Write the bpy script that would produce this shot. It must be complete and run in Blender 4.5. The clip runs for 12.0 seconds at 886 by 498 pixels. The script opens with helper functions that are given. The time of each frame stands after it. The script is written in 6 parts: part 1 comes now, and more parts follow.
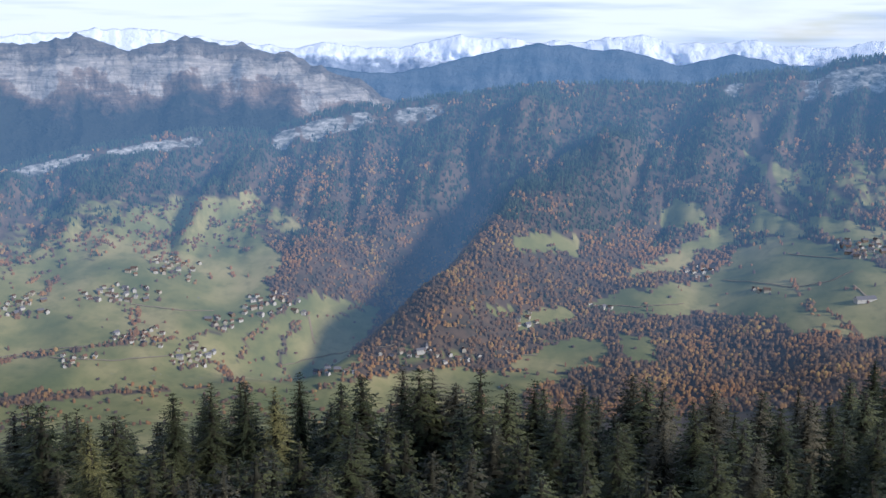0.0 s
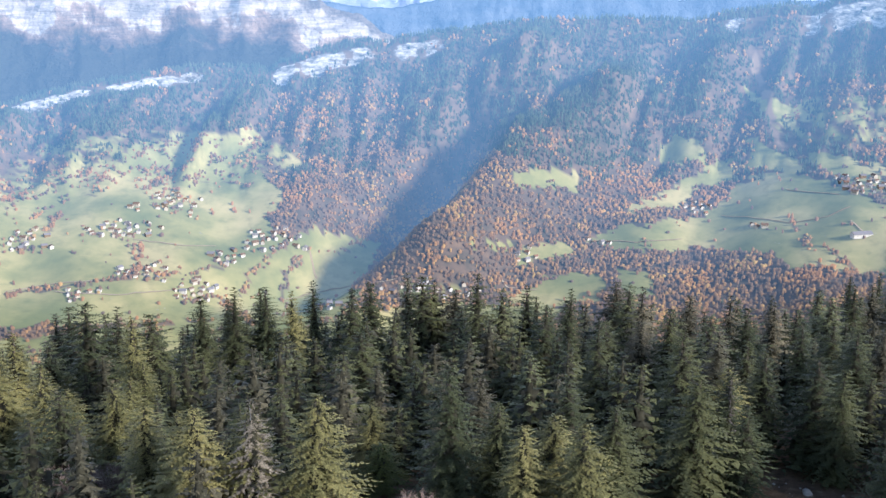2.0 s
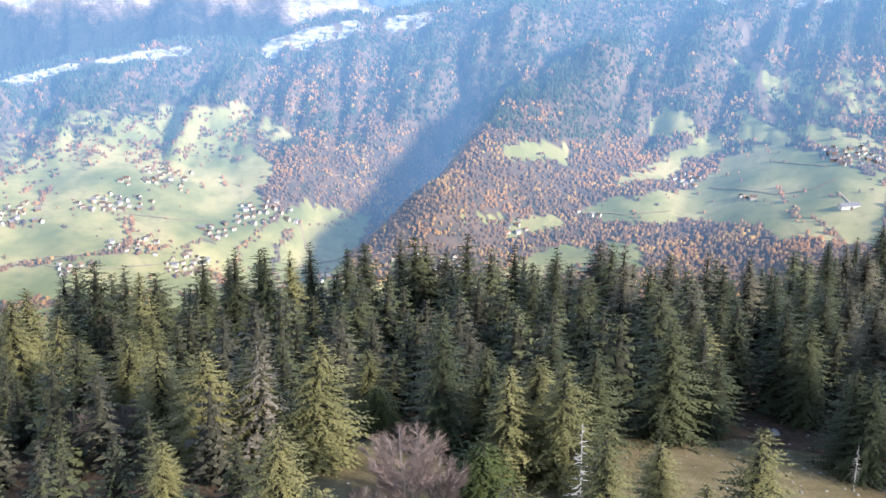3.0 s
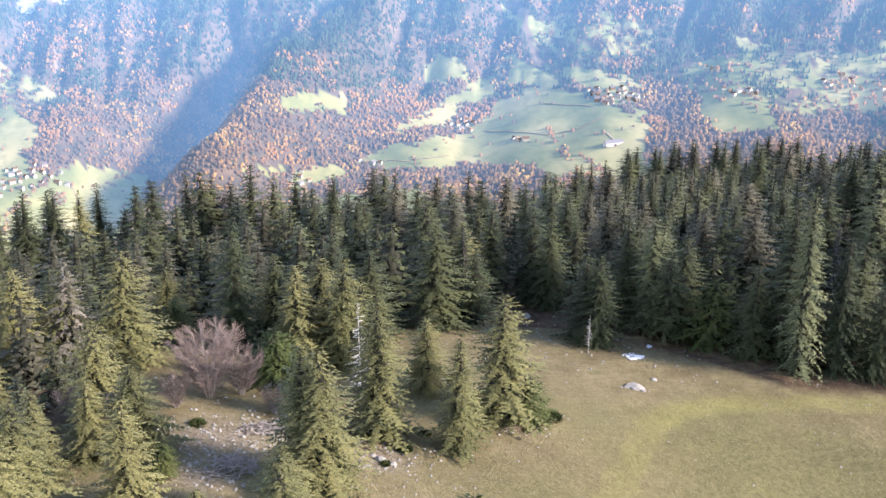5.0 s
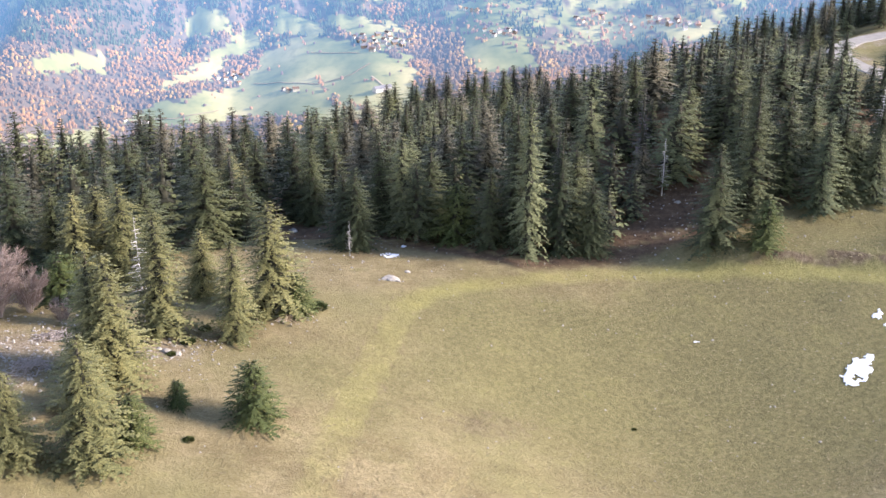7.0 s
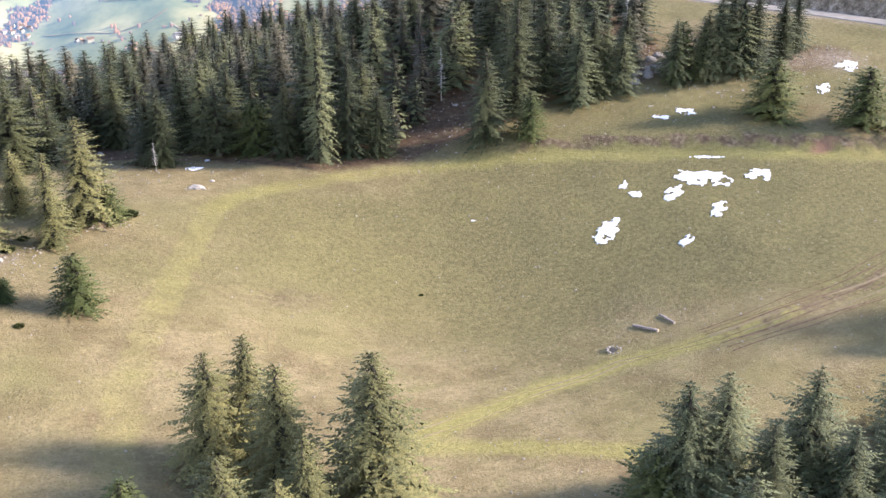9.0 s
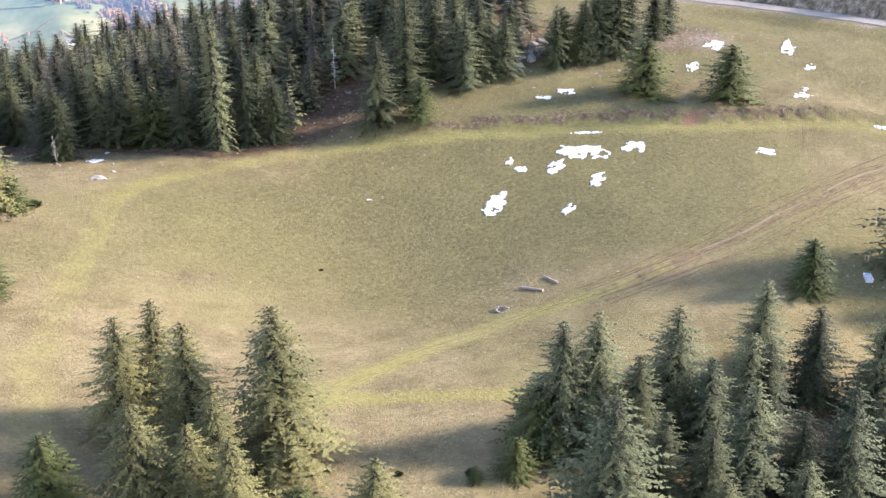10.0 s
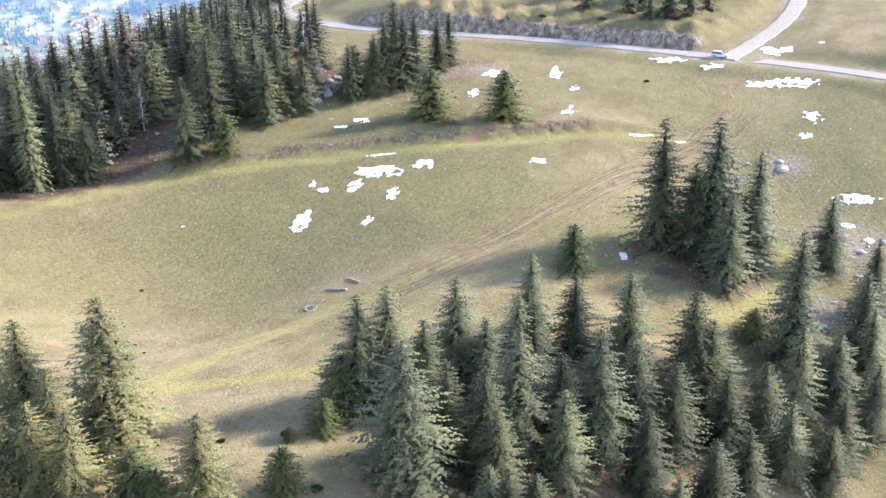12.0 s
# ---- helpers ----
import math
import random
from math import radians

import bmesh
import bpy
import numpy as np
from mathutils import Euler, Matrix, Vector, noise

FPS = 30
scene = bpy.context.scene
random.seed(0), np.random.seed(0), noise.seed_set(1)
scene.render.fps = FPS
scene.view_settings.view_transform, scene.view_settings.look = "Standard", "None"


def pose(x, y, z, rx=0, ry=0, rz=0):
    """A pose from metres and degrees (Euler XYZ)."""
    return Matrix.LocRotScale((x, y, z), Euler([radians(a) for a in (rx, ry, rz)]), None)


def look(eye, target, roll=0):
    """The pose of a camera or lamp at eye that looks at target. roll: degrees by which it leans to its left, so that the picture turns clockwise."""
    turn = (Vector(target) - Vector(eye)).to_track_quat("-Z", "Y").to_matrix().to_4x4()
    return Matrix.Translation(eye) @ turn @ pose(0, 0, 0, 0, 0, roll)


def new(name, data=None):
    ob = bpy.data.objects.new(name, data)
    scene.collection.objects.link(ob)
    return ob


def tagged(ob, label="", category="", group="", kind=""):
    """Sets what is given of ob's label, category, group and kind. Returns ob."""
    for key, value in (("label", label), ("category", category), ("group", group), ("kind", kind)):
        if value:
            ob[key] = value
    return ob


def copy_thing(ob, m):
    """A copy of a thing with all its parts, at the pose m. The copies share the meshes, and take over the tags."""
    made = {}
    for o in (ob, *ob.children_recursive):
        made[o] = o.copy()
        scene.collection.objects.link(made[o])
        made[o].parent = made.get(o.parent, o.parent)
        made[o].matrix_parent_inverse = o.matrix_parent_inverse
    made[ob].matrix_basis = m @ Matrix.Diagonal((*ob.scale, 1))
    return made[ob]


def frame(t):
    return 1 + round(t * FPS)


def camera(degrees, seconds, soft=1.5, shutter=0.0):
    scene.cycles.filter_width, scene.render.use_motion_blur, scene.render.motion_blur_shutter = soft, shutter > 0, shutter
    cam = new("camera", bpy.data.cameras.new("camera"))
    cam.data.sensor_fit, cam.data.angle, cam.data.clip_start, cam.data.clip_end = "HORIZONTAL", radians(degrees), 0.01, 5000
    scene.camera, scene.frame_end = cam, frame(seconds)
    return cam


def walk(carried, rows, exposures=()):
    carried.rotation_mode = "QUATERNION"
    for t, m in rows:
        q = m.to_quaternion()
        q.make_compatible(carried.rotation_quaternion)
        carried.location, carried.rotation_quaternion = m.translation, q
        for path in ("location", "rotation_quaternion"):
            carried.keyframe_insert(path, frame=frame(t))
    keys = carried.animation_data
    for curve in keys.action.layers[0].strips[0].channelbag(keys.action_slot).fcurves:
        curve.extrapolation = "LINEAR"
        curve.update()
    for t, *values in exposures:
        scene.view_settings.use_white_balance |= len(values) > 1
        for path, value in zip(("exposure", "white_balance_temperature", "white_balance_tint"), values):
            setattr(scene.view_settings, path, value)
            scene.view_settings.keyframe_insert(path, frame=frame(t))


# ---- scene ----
cam = camera(45.1, 12.0)
PATH = [
    (0, (-4.127, 37.316, 49.408), (-4.386, 39.258, 49.004), 0.2),
    (0.5, (-3.56, 32.909, 49.378), (-3.817, 34.844, 48.944), 0.2),
    (1, (-3.047, 28.548, 49.32), (-3.303, 30.476, 48.856), 0.2),
    (1.5, (-2.517, 24.261, 49.333), (-2.772, 26.183, 48.841), 0.2),
    (2, (-1.989, 19.88, 49.358), (-2.244, 21.795, 48.84), 0.2),
    (2.5, (-1.456, 15.415, 49.425), (-1.709, 17.323, 48.884), 0.3),
    (2.7, (-1.228, 13.583, 49.44), (-1.481, 15.489, 48.889), 0.2),
    (4.3, (0.285, -1.52, 49.634), (0.3, 0.382, 49.015), 0.6),
    (4.5, (0.46, -3.396, 49.642), (0.52, -1.498, 49.015), 0.5),
    (5, (0.774, -8.115, 49.706), (0.938, -6.23, 49.057), 0.4),
    (5.5, (0.956, -12.916, 49.821), (1.22, -11.05, 49.151), 0.4),
    (6, (0.945, -17.721, 49.912), (1.31, -15.879, 49.222), 0.3),
    (6.5, (0.776, -22.577, 50.008), (1.237, -20.765, 49.297), 0.2),
    (7, (0.389, -27.501, 50.143), (0.945, -25.725, 49.41), 0.1),
    (7.5, (-0.246, -32.504, 50.26), (0.395, -30.769, 49.499), -0.0),
    (7.7, (-0.58, -34.483, 50.285), (0.09, -32.767, 49.507), -0.1),
    (9.3, (-4.141, -50.194, 50.534), (-3.25, -48.61, 49.698), -0.3),
    (9.5, (-4.757, -52.118, 50.542), (-3.836, -50.552, 49.707), -0.3),
    (10, (-6.64, -56.842, 50.56), (-5.645, -55.321, 49.726), -0.5),
    (10.5, (-8.613, -61.467, 50.582), (-7.546, -59.989, 49.757), -0.6),
    (11, (-10.703, -65.905, 50.593), (-9.573, -64.465, 49.787), -0.7),
    (11.5, (-13.088, -70.436, 50.607), (-11.888, -69.039, 49.827), -0.9),
    (12, (-15.672, -75.031, 50.621), (-14.401, -73.678, 49.877), -1.0),
]
walk(cam, [(t, look(eye, target, roll)) for t, eye, target, roll in PATH],
     [(0, -0.4, 5450, 12), (1.2, 0.28, 5550, 12), (2.5, 0.9, 5650, 12), (4.5, 1.24, 5750, 15), (7.5, 1.5, 5950, 18), (9.5, 1.56, 5950, 18), (12, 1.88, 5600, 17)])

# ---- light ----
SUN_TURN, SUN_RISE = 113.0, 24.0   # bearing from +y to the right, height in degrees
world = bpy.data.worlds.new("sky")
scene.world = world
world.use_nodes = True
wt = world.node_tree
sky = wt.nodes.new("ShaderNodeTexSky")
sky.sky_type, sky.sun_disc = "NISHITA", False
sky.sun_elevation, sky.sun_rotation = radians(SUN_RISE), radians(SUN_TURN)
sky.altitude, sky.air_density, sky.dust_density = 1500, 1.0, 0.6
# thin bright cloud low over the mountains and in long bands
place_ = wt.nodes.new("ShaderNodeTexCoord")
stretch = wt.nodes.new("ShaderNodeMapping")
stretch.inputs["Scale"].default_value = (5, 5, 30)
cloud = wt.nodes.new("ShaderNodeTexNoise")
cloud.inputs["Scale"].default_value, cloud.inputs["Detail"].default_value = 1.3, 6
cover = wt.nodes.new("ShaderNodeMapRange")
cover.inputs["From Min"].default_value, cover.inputs["From Max"].default_value = 0.16, 0.46
split = wt.nodes.new("ShaderNodeSeparateXYZ")
low = wt.nodes.new("ShaderNodeMapRange")
low.inputs["From Min"].default_value, low.inputs["From Max"].default_value = 0.7, 0.05
both = wt.nodes.new("ShaderNodeMath")
both.operation = "MULTIPLY"
blend = wt.nodes.new("ShaderNodeMixRGB")
shade_ = wt.nodes.new("ShaderNodeMapRange")
shade_.inputs["From Min"].default_value, shade_.inputs["From Max"].default_value = 0.46, 0.62
streak = wt.nodes.new("ShaderNodeMixRGB")
streak.inputs["Color1"].default_value, streak.inputs["Color2"].default_value = (8.6, 8.7, 8.8, 1), (5.2, 5.9, 6.7, 1)
wisp = wt.nodes.new("ShaderNodeTexNoise")
wisp.inputs["Scale"].default_value, wisp.inputs["Detail"].default_value = 0.9, 7
wide_ = wt.nodes.new("ShaderNodeMapping")
wide_.inputs["Scale"].default_value, wide_.inputs["Location"].default_value = (4, 4, 62), (3.1, 1.7, 0)
bg = wt.nodes["Background"]
bg.inputs["Strength"].default_value = 0.15
for a, b in ((place_.outputs["Generated"], wide_.inputs["Vector"]), (wide_.outputs["Vector"], wisp.inputs["Vector"]), (wisp.outputs["Fac"], shade_.inputs["Value"]),
             (shade_.outputs["Result"], streak.inputs["Fac"]), (streak.outputs["Color"], blend.inputs["Color2"]), (place_.outputs["Generated"], stretch.inputs["Vector"]), (stretch.outputs["Vector"], cloud.inputs["Vector"]),
             (cloud.outputs["Fac"], cover.inputs["Value"]), (place_.outputs["Generated"], split.inputs["Vector"]), (split.outputs["Z"], low.inputs["Value"]),
             (cover.outputs["Result"], both.inputs[0]), (low.outputs["Result"], both.inputs[1]), (both.outputs["Value"], blend.inputs["Fac"]),
             (sky.outputs["Color"], blend.inputs["Color1"]), (blend.outputs["Color"], bg.inputs["Color"])):
    wt.links.new(a, b)

sun = new("sun", bpy.data.lights.new("sun", "SUN"))
sun.data.energy, sun.data.angle, sun.data.color = 4.6, radians(8.0), (1.0, 0.87, 0.71)
sun.matrix_world = pose(0, 0, 300, 90 - SUN_RISE, 0, 180 - SUN_TURN)


# ---- materials ----
class Nodes:
    """A short way to write a material's nodes."""

    def __init__(self, name, roughness=0.9, specular=0.2):
        self.m = bpy.data.materials.new(name)
        self.m.use_nodes = True
        self.t = self.m.node_tree
        self.shader = self.t.nodes["Principled BSDF"]
        self.shader.inputs["Roughness"].default_value = roughness
        self.shader.inputs["Specular IOR Level"].default_value = specular
        self.where = self.t.nodes.new("ShaderNodeNewGeometry")

    def link(self, a, b):
        self.t.links.new(a, b)

    def feed(self, socket, v):
        if isinstance(v, bpy.types.NodeSocket):
            self.link(v, socket)
        elif isinstance(v, tuple) and len(v) == 3 and socket.type == "RGBA":
            socket.default_value = (*v, 1)
        else:
            socket.default_value = v

    def noise(self, size, detail=4.0, stretch=(1, 1, 1), rough=0.55):
        """Noise whose blobs are about size metres across, 0 to 1."""
        k = self.t.nodes.new("ShaderNodeVectorMath")
        k.operation = "MULTIPLY"
        self.link(self.where.outputs["Position"], k.inputs[0])
        k.inputs[1].default_value = [s / size for s in stretch]
        n = self.t.nodes.new("ShaderNodeTexNoise")
        n.inputs["Scale"].default_value, n.inputs["Detail"].default_value, n.inputs["Roughness"].default_value = 1.0, detail, rough
        self.link(k.outputs[0], n.inputs["Vector"])
        return n.outputs["Fac"]

    def ramp(self, v, a, b):
        n = self.t.nodes.new("ShaderNodeMapRange")
        n.inputs["From Min"].default_value, n.inputs["From Max"].default_value = a, b
        self.link(v, n.inputs["Value"])
        return n.outputs["Result"]

    def times(self, a, b, op="MULTIPLY"):
        n = self.t.nodes.new("ShaderNodeMath")
        n.operation = op
        self.feed(n.inputs[0], a)
        self.feed(n.inputs[1], b)
        return n.outputs["Value"]

    def mix(self, f, a, b, kind="MIX"):
        n = self.t.nodes.new("ShaderNodeMixRGB")
        n.blend_type = kind
        self.feed(n.inputs["Fac"], f)
        self.feed(n.inputs["Color1"], a)
        self.feed(n.inputs["Color2"], b)
        return n.outputs["Color"]

    def bands(self, v, stops):
        n = self.t.nodes.new("ShaderNodeValToRGB")
        r = n.color_ramp
        while len(r.elements) < len(stops):
            r.elements.new(0.5)
        for e, (p, c) in zip(r.elements, stops):
            e.position, e.color = p, (*c, 1)
        self.link(v, n.inputs["Fac"])
        return n.outputs["Color"]

    def attribute(self, name):
        n = self.t.nodes.new("ShaderNodeAttribute")
        n.attribute_name = name
        return n.outputs["Fac"]

    def any(self, island=True):
        """A random number for each piece or each object."""
        if island:
            return self.where.outputs["Random Per Island"]
        return self.t.nodes.new("ShaderNodeObjectInfo").outputs["Random"]

    def bump(self, v, strength=0.5, distance=0.1):
        n = self.t.nodes.new("ShaderNodeBump")
        n.inputs["Strength"].default_value, n.inputs["Distance"].default_value = strength, distance
        self.link(v, n.inputs["Height"])
        self.link(n.outputs["Normal"], self.shader.inputs["Normal"])

    def done(self, colour):
        self.feed(self.shader.inputs["Base Color"], colour)
        return self.m


def plain(name, colour, roughness=0.8, spread=0.25, size=0.5, specular=0.3, metal=0.0):
    """One colour with grain and blotches."""
    n = Nodes(name, roughness, specular)
    n.shader.inputs["Metallic"].default_value = metal
    dark, light = tuple(c * (1 - spread) for c in colour), tuple(min(c * (1 + spread), 1) for c in colour)
    c = n.mix(n.ramp(n.noise(size, 5), 0.3, 0.7), dark, light)
    c = n.mix(n.times(n.any(False), 0.4), c, tuple(v * 0.8 for v in colour))
    n.bump(n.noise(size / 5, 4), 0.4, size / 20)
    return n.done(c)


def ground_material():
    n = Nodes("ground", 0.95, 0.12)
    straw = n.bands(n.noise(7, 6, rough=0.62), [(0.30, (0.15, 0.112, 0.056)), (0.46, (0.225, 0.178, 0.09)), (0.6, (0.285, 0.228, 0.122)), (0.75, (0.195, 0.172, 0.075))])
    tufts = n.noise(0.7, 5, rough=0.7)
    straw = n.mix(n.ramp(tufts, 0.36, 0.62), n.mix(0.42, straw, (0.125, 0.10, 0.05)), straw)
    straw = n.mix(n.times(n.ramp(n.noise(0.34, 3), 0.5, 0.7), 0.3), straw, (0.37, 0.305, 0.185))
    straw = n.mix(n.times(n.ramp(n.noise(0.5, 4, (0.35, 1.3, 1), 0.7), 0.52, 0.66), 0.5), straw, (0.12, 0.098, 0.05))
    straw = n.mix(n.times(n.ramp(n.noise(2.6, 5, (0.4, 1.2, 1), 0.7), 0.54, 0.68), 0.45), straw, (0.135, 0.115, 0.05))
    lush = n.bands(n.noise(2.4, 5), [(0.3, (0.145, 0.13, 0.055)), (0.7, (0.225, 0.198, 0.085))])
    big = n.noise(34, 4)
    c = n.mix(n.times(n.ramp(big, 0.48, 0.64), 0.75), straw, lush)
    c = n.mix(n.times(n.ramp(n.noise(15, 6), 0.54, 0.70), 0.5), c, n.mix(n.ramp(tufts, 0.35, 0.65), (0.145, 0.105, 0.058), (0.235, 0.175, 0.098)))
    c = n.mix(n.times(n.ramp(n.noise(5.5, 6, (0.6, 1, 1), 0.65), 0.5, 0.68), 0.4), c, (0.135, 0.108, 0.052))
    edge = n.times(n.noise(1.6, 5), 0.5)
    # darker olive tone where the mask is strong
    c = n.mix(n.times(n.ramp(n.times(n.attribute("dark_olive"), edge, "ADD"), 0.35, 0.95), 0.9), c, n.mix(n.ramp(tufts, 0.38, 0.62), (0.118, 0.105, 0.045), (0.185, 0.16, 0.072)))
    c = n.mix(n.times(n.ramp(n.times(n.attribute("track"), n.noise(3.5, 6), "ADD"), 0.55, 1.3), 0.8), c, n.mix(n.ramp(tufts, 0.3, 0.7), (0.195, 0.18, 0.06), (0.305, 0.272, 0.094)))
    c = n.mix(n.ramp(n.times(n.attribute("rut"), edge, "ADD"), 0.42, 0.72), c, n.bands(n.noise(0.9, 5), [(0.3, (0.075, 0.052, 0.032)), (0.55, (0.16, 0.12, 0.075)), (0.72, (0.27, 0.215, 0.14))]))
    needles = n.bands(n.noise(1.3, 6, rough=0.7), [(0.3, (0.055, 0.038, 0.024)), (0.55, (0.13, 0.085, 0.052)), (0.75, (0.20, 0.16, 0.10))])
    c = n.mix(n.ramp(n.times(n.attribute("wood"), edge, "ADD"), 0.5, 0.95), c, needles)
    gravel = n.bands(n.noise(0.55, 6, rough=0.75), [(0.35, (0.12, 0.088, 0.06)), (0.5, (0.22, 0.172, 0.12)), (0.68, (0.42, 0.365, 0.29))])
    c = n.mix(n.ramp(n.times(n.attribute("stone"), edge, "ADD"), 0.5, 1.0), c, gravel)
    face = n.bands(n.noise(1.5, 6, (1, 1, 0.7), 0.72), [(0.36, (0.07, 0.06, 0.045)), (0.47, (0.165, 0.13, 0.09)), (0.56, (0.25, 0.205, 0.15)), (0.66, (0.40, 0.345, 0.275))])
    c = n.mix(n.ramp(n.times(n.attribute("rock"), edge, "ADD"), 0.5, 0.9), c, face)
    c = n.mix(n.ramp(n.attribute("red"), 0.45, 0.9), c, (0.25, 0.145, 0.09))
    c = n.mix(n.attribute("far"), c, (0.07, 0.065, 0.045))
    n.bump(n.times(n.noise(0.3, 5, rough=0.7), tufts, "ADD"), 0.8, 0.2)
    return n.done(c)


# the far side of the valley is backdrop, its haze painted as emission
HAZE_TINT = (0.105, 0.20, 0.33)


def haze_glow(n, glow):
    # the farther across the valley, the stronger this painted haze glow
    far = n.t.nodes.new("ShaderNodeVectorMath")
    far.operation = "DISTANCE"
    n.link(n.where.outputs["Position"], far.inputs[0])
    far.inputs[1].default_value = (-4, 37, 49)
    n.feed(n.shader.inputs["Emission Color"], HAZE_TINT)
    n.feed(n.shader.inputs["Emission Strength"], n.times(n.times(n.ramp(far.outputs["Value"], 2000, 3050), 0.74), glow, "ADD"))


def valley_material():
    n = Nodes("backdrop_valley", 0.95, 0.15)
    pasture = n.bands(n.noise(150, 5), [(0.35, (0.15, 0.162, 0.06)), (0.5, (0.25, 0.235, 0.088)), (0.66, (0.39, 0.325, 0.14))])
    pasture = n.mix(n.times(n.ramp(n.noise(26, 5), 0.5, 0.7), 0.35), pasture, (0.10, 0.12, 0.045))
    litter = n.bands(n.noise(40, 6), [(0.35, (0.065, 0.058, 0.042)), (0.55, (0.125, 0.088, 0.06)), (0.7, (0.18, 0.118, 0.07))])
    wild = n.mix(n.ramp(n.attribute("far_wood"), 0.35, 0.65), pasture, litter)
    wild = n.mix(n.ramp(n.times(n.attribute("scar"), n.times(n.noise(30, 5), 0.6), "ADD"), 0.7, 1.0), wild, (0.22, 0.155, 0.10))
    lime = n.bands(n.noise(22, 6, (1, 1, 2.5), 0.7), [(0.36, (0.07, 0.068, 0.06)), (0.5, (0.24, 0.225, 0.20)), (0.66, (0.54, 0.50, 0.45))])
    wild = n.mix(n.ramp(n.times(n.attribute("crag"), n.ramp(n.noise(26, 7, (1, 1, 1.6), 0.7), 0.25, 0.75), "ADD"), 0.82, 1.0), wild, lime)
    # valley haze is put into the emission here
    haze_glow(n, 0.10)
    return n.done(wild)


def foliage(name, dark, light, tip, gloss=0.22):
    """Needles: each tree a tone of its own, each spray a little different."""
    n = Nodes(name, 0.72, gloss)
    c = n.mix(n.any(), dark, light)
    c = n.mix(n.times(n.any(False), 0.75), c, tip)
    c = n.mix(n.ramp(n.noise(1.1, 4), 0.42, 0.72), c, n.mix(0.5, c, tip))
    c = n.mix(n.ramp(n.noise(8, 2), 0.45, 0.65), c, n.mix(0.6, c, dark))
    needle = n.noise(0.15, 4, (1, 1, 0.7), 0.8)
    # colour follows the bump: darker in its hollows, paler on its crests
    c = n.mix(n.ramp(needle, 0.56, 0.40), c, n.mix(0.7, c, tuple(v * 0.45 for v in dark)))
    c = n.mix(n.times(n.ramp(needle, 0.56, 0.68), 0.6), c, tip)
    n.bump(needle, 0.8, 0.12)
    return n.done(c)


def far_leaves(name, stops, patch, rough=0.9):
    n = Nodes(name, rough, 0.3)
    # far trees carry the same painted haze in their emission
    haze_glow(n, 0.10)
    c = n.bands(n.times(n.times(n.any(), 0.4), n.times(n.ramp(n.noise(75, 6, rough=0.65), 0.3, 0.7), 0.6), "ADD"), stops)
    c = n.mix(n.times(n.ramp(n.noise(150, 5), 0.5, 0.62), 0.55), c, patch)
    c = n.mix(n.ramp(n.noise(70, 3), 0.52, 0.7), c, n.mix(0.4, c, (0.04, 0.042, 0.04)))
    return n.done(c)


def range_material(name, lines, haze, glow, snow=None, wooded=None):
    """Mountains in the distance: part of the far backdrop, haze painted in as a glow."""
    n = Nodes(name, 1.0, 0.05)
    if wooded:
        level = n.times(n.attribute("level"), n.times(n.ramp(n.noise(130, 8, (1, 1, 0.6), 0.7), 0.3, 0.7), 0.2), "ADD")
        c = n.bands(n.times(level, 0.10, "SUBTRACT"), lines)
        strata = n.ramp(n.noise(70, 6, (0.45, 0.45, 4.0), 0.72), 0.40, 0.62)
        c = n.mix(n.times(strata, n.ramp(level, 0.68, 0.76)), c, n.mix(0.6, c, (0.05, 0.055, 0.06)))
    else:
        c = n.bands(n.noise(150, 7, (1, 1, 3.2), 0.68), lines)
    if snow:
        up = n.t.nodes.new("ShaderNodeSeparateXYZ")
        n.link(n.where.outputs["Position"], up.inputs["Vector"])
        high = n.times(up.outputs["Z"], n.times(n.noise(60, 7), 190.0), "ADD")
        c = n.mix(n.ramp(high, snow[0], snow[1]), c, (0.86, 0.87, 0.9))
    n.bump(n.noise(75, 9, (1, 1, 0.75), 0.66), 1.0, 60 if wooded else 30)
    # the haze over the range is painted as emission
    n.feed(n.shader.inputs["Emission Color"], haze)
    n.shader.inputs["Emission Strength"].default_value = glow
    return n.done(c)


GROUND = ground_material()
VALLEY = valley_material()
# pale olive and dark green needles: sun and forest shade partly put into colour
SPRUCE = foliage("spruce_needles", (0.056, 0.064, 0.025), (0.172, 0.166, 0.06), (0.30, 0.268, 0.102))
SPRUCE_SHADED = foliage("dark_shaded_spruce_needles", (0.019, 0.028, 0.014), (0.057, 0.071, 0.03), (0.128, 0.132, 0.052))
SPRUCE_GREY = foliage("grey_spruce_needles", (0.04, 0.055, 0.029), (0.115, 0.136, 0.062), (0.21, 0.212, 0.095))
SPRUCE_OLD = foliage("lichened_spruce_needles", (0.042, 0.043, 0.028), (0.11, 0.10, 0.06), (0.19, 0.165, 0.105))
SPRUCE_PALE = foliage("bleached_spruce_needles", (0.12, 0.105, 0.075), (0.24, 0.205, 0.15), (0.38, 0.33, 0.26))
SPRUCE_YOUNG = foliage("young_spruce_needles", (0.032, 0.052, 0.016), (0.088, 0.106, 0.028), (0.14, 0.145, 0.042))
# inner twigs, with the crown's depth shade painted into their dark colour
INNER_SHADE = plain("shaded_inner_twigs", (0.034, 0.033, 0.021), 0.95, 0.4, 0.4)
BARK = plain("bark", (0.12, 0.095, 0.075), 0.95, 0.4, 0.3)
PALE_BARK = plain("pale_bark", (0.36, 0.30, 0.26), 0.9, 0.25, 0.3)
DEADWOOD = plain("dead_wood", (0.44, 0.41, 0.38), 0.9, 0.3, 0.3)
TWIG = plain("bare_twigs", (0.21, 0.155, 0.13), 0.9, 0.3, 0.4)
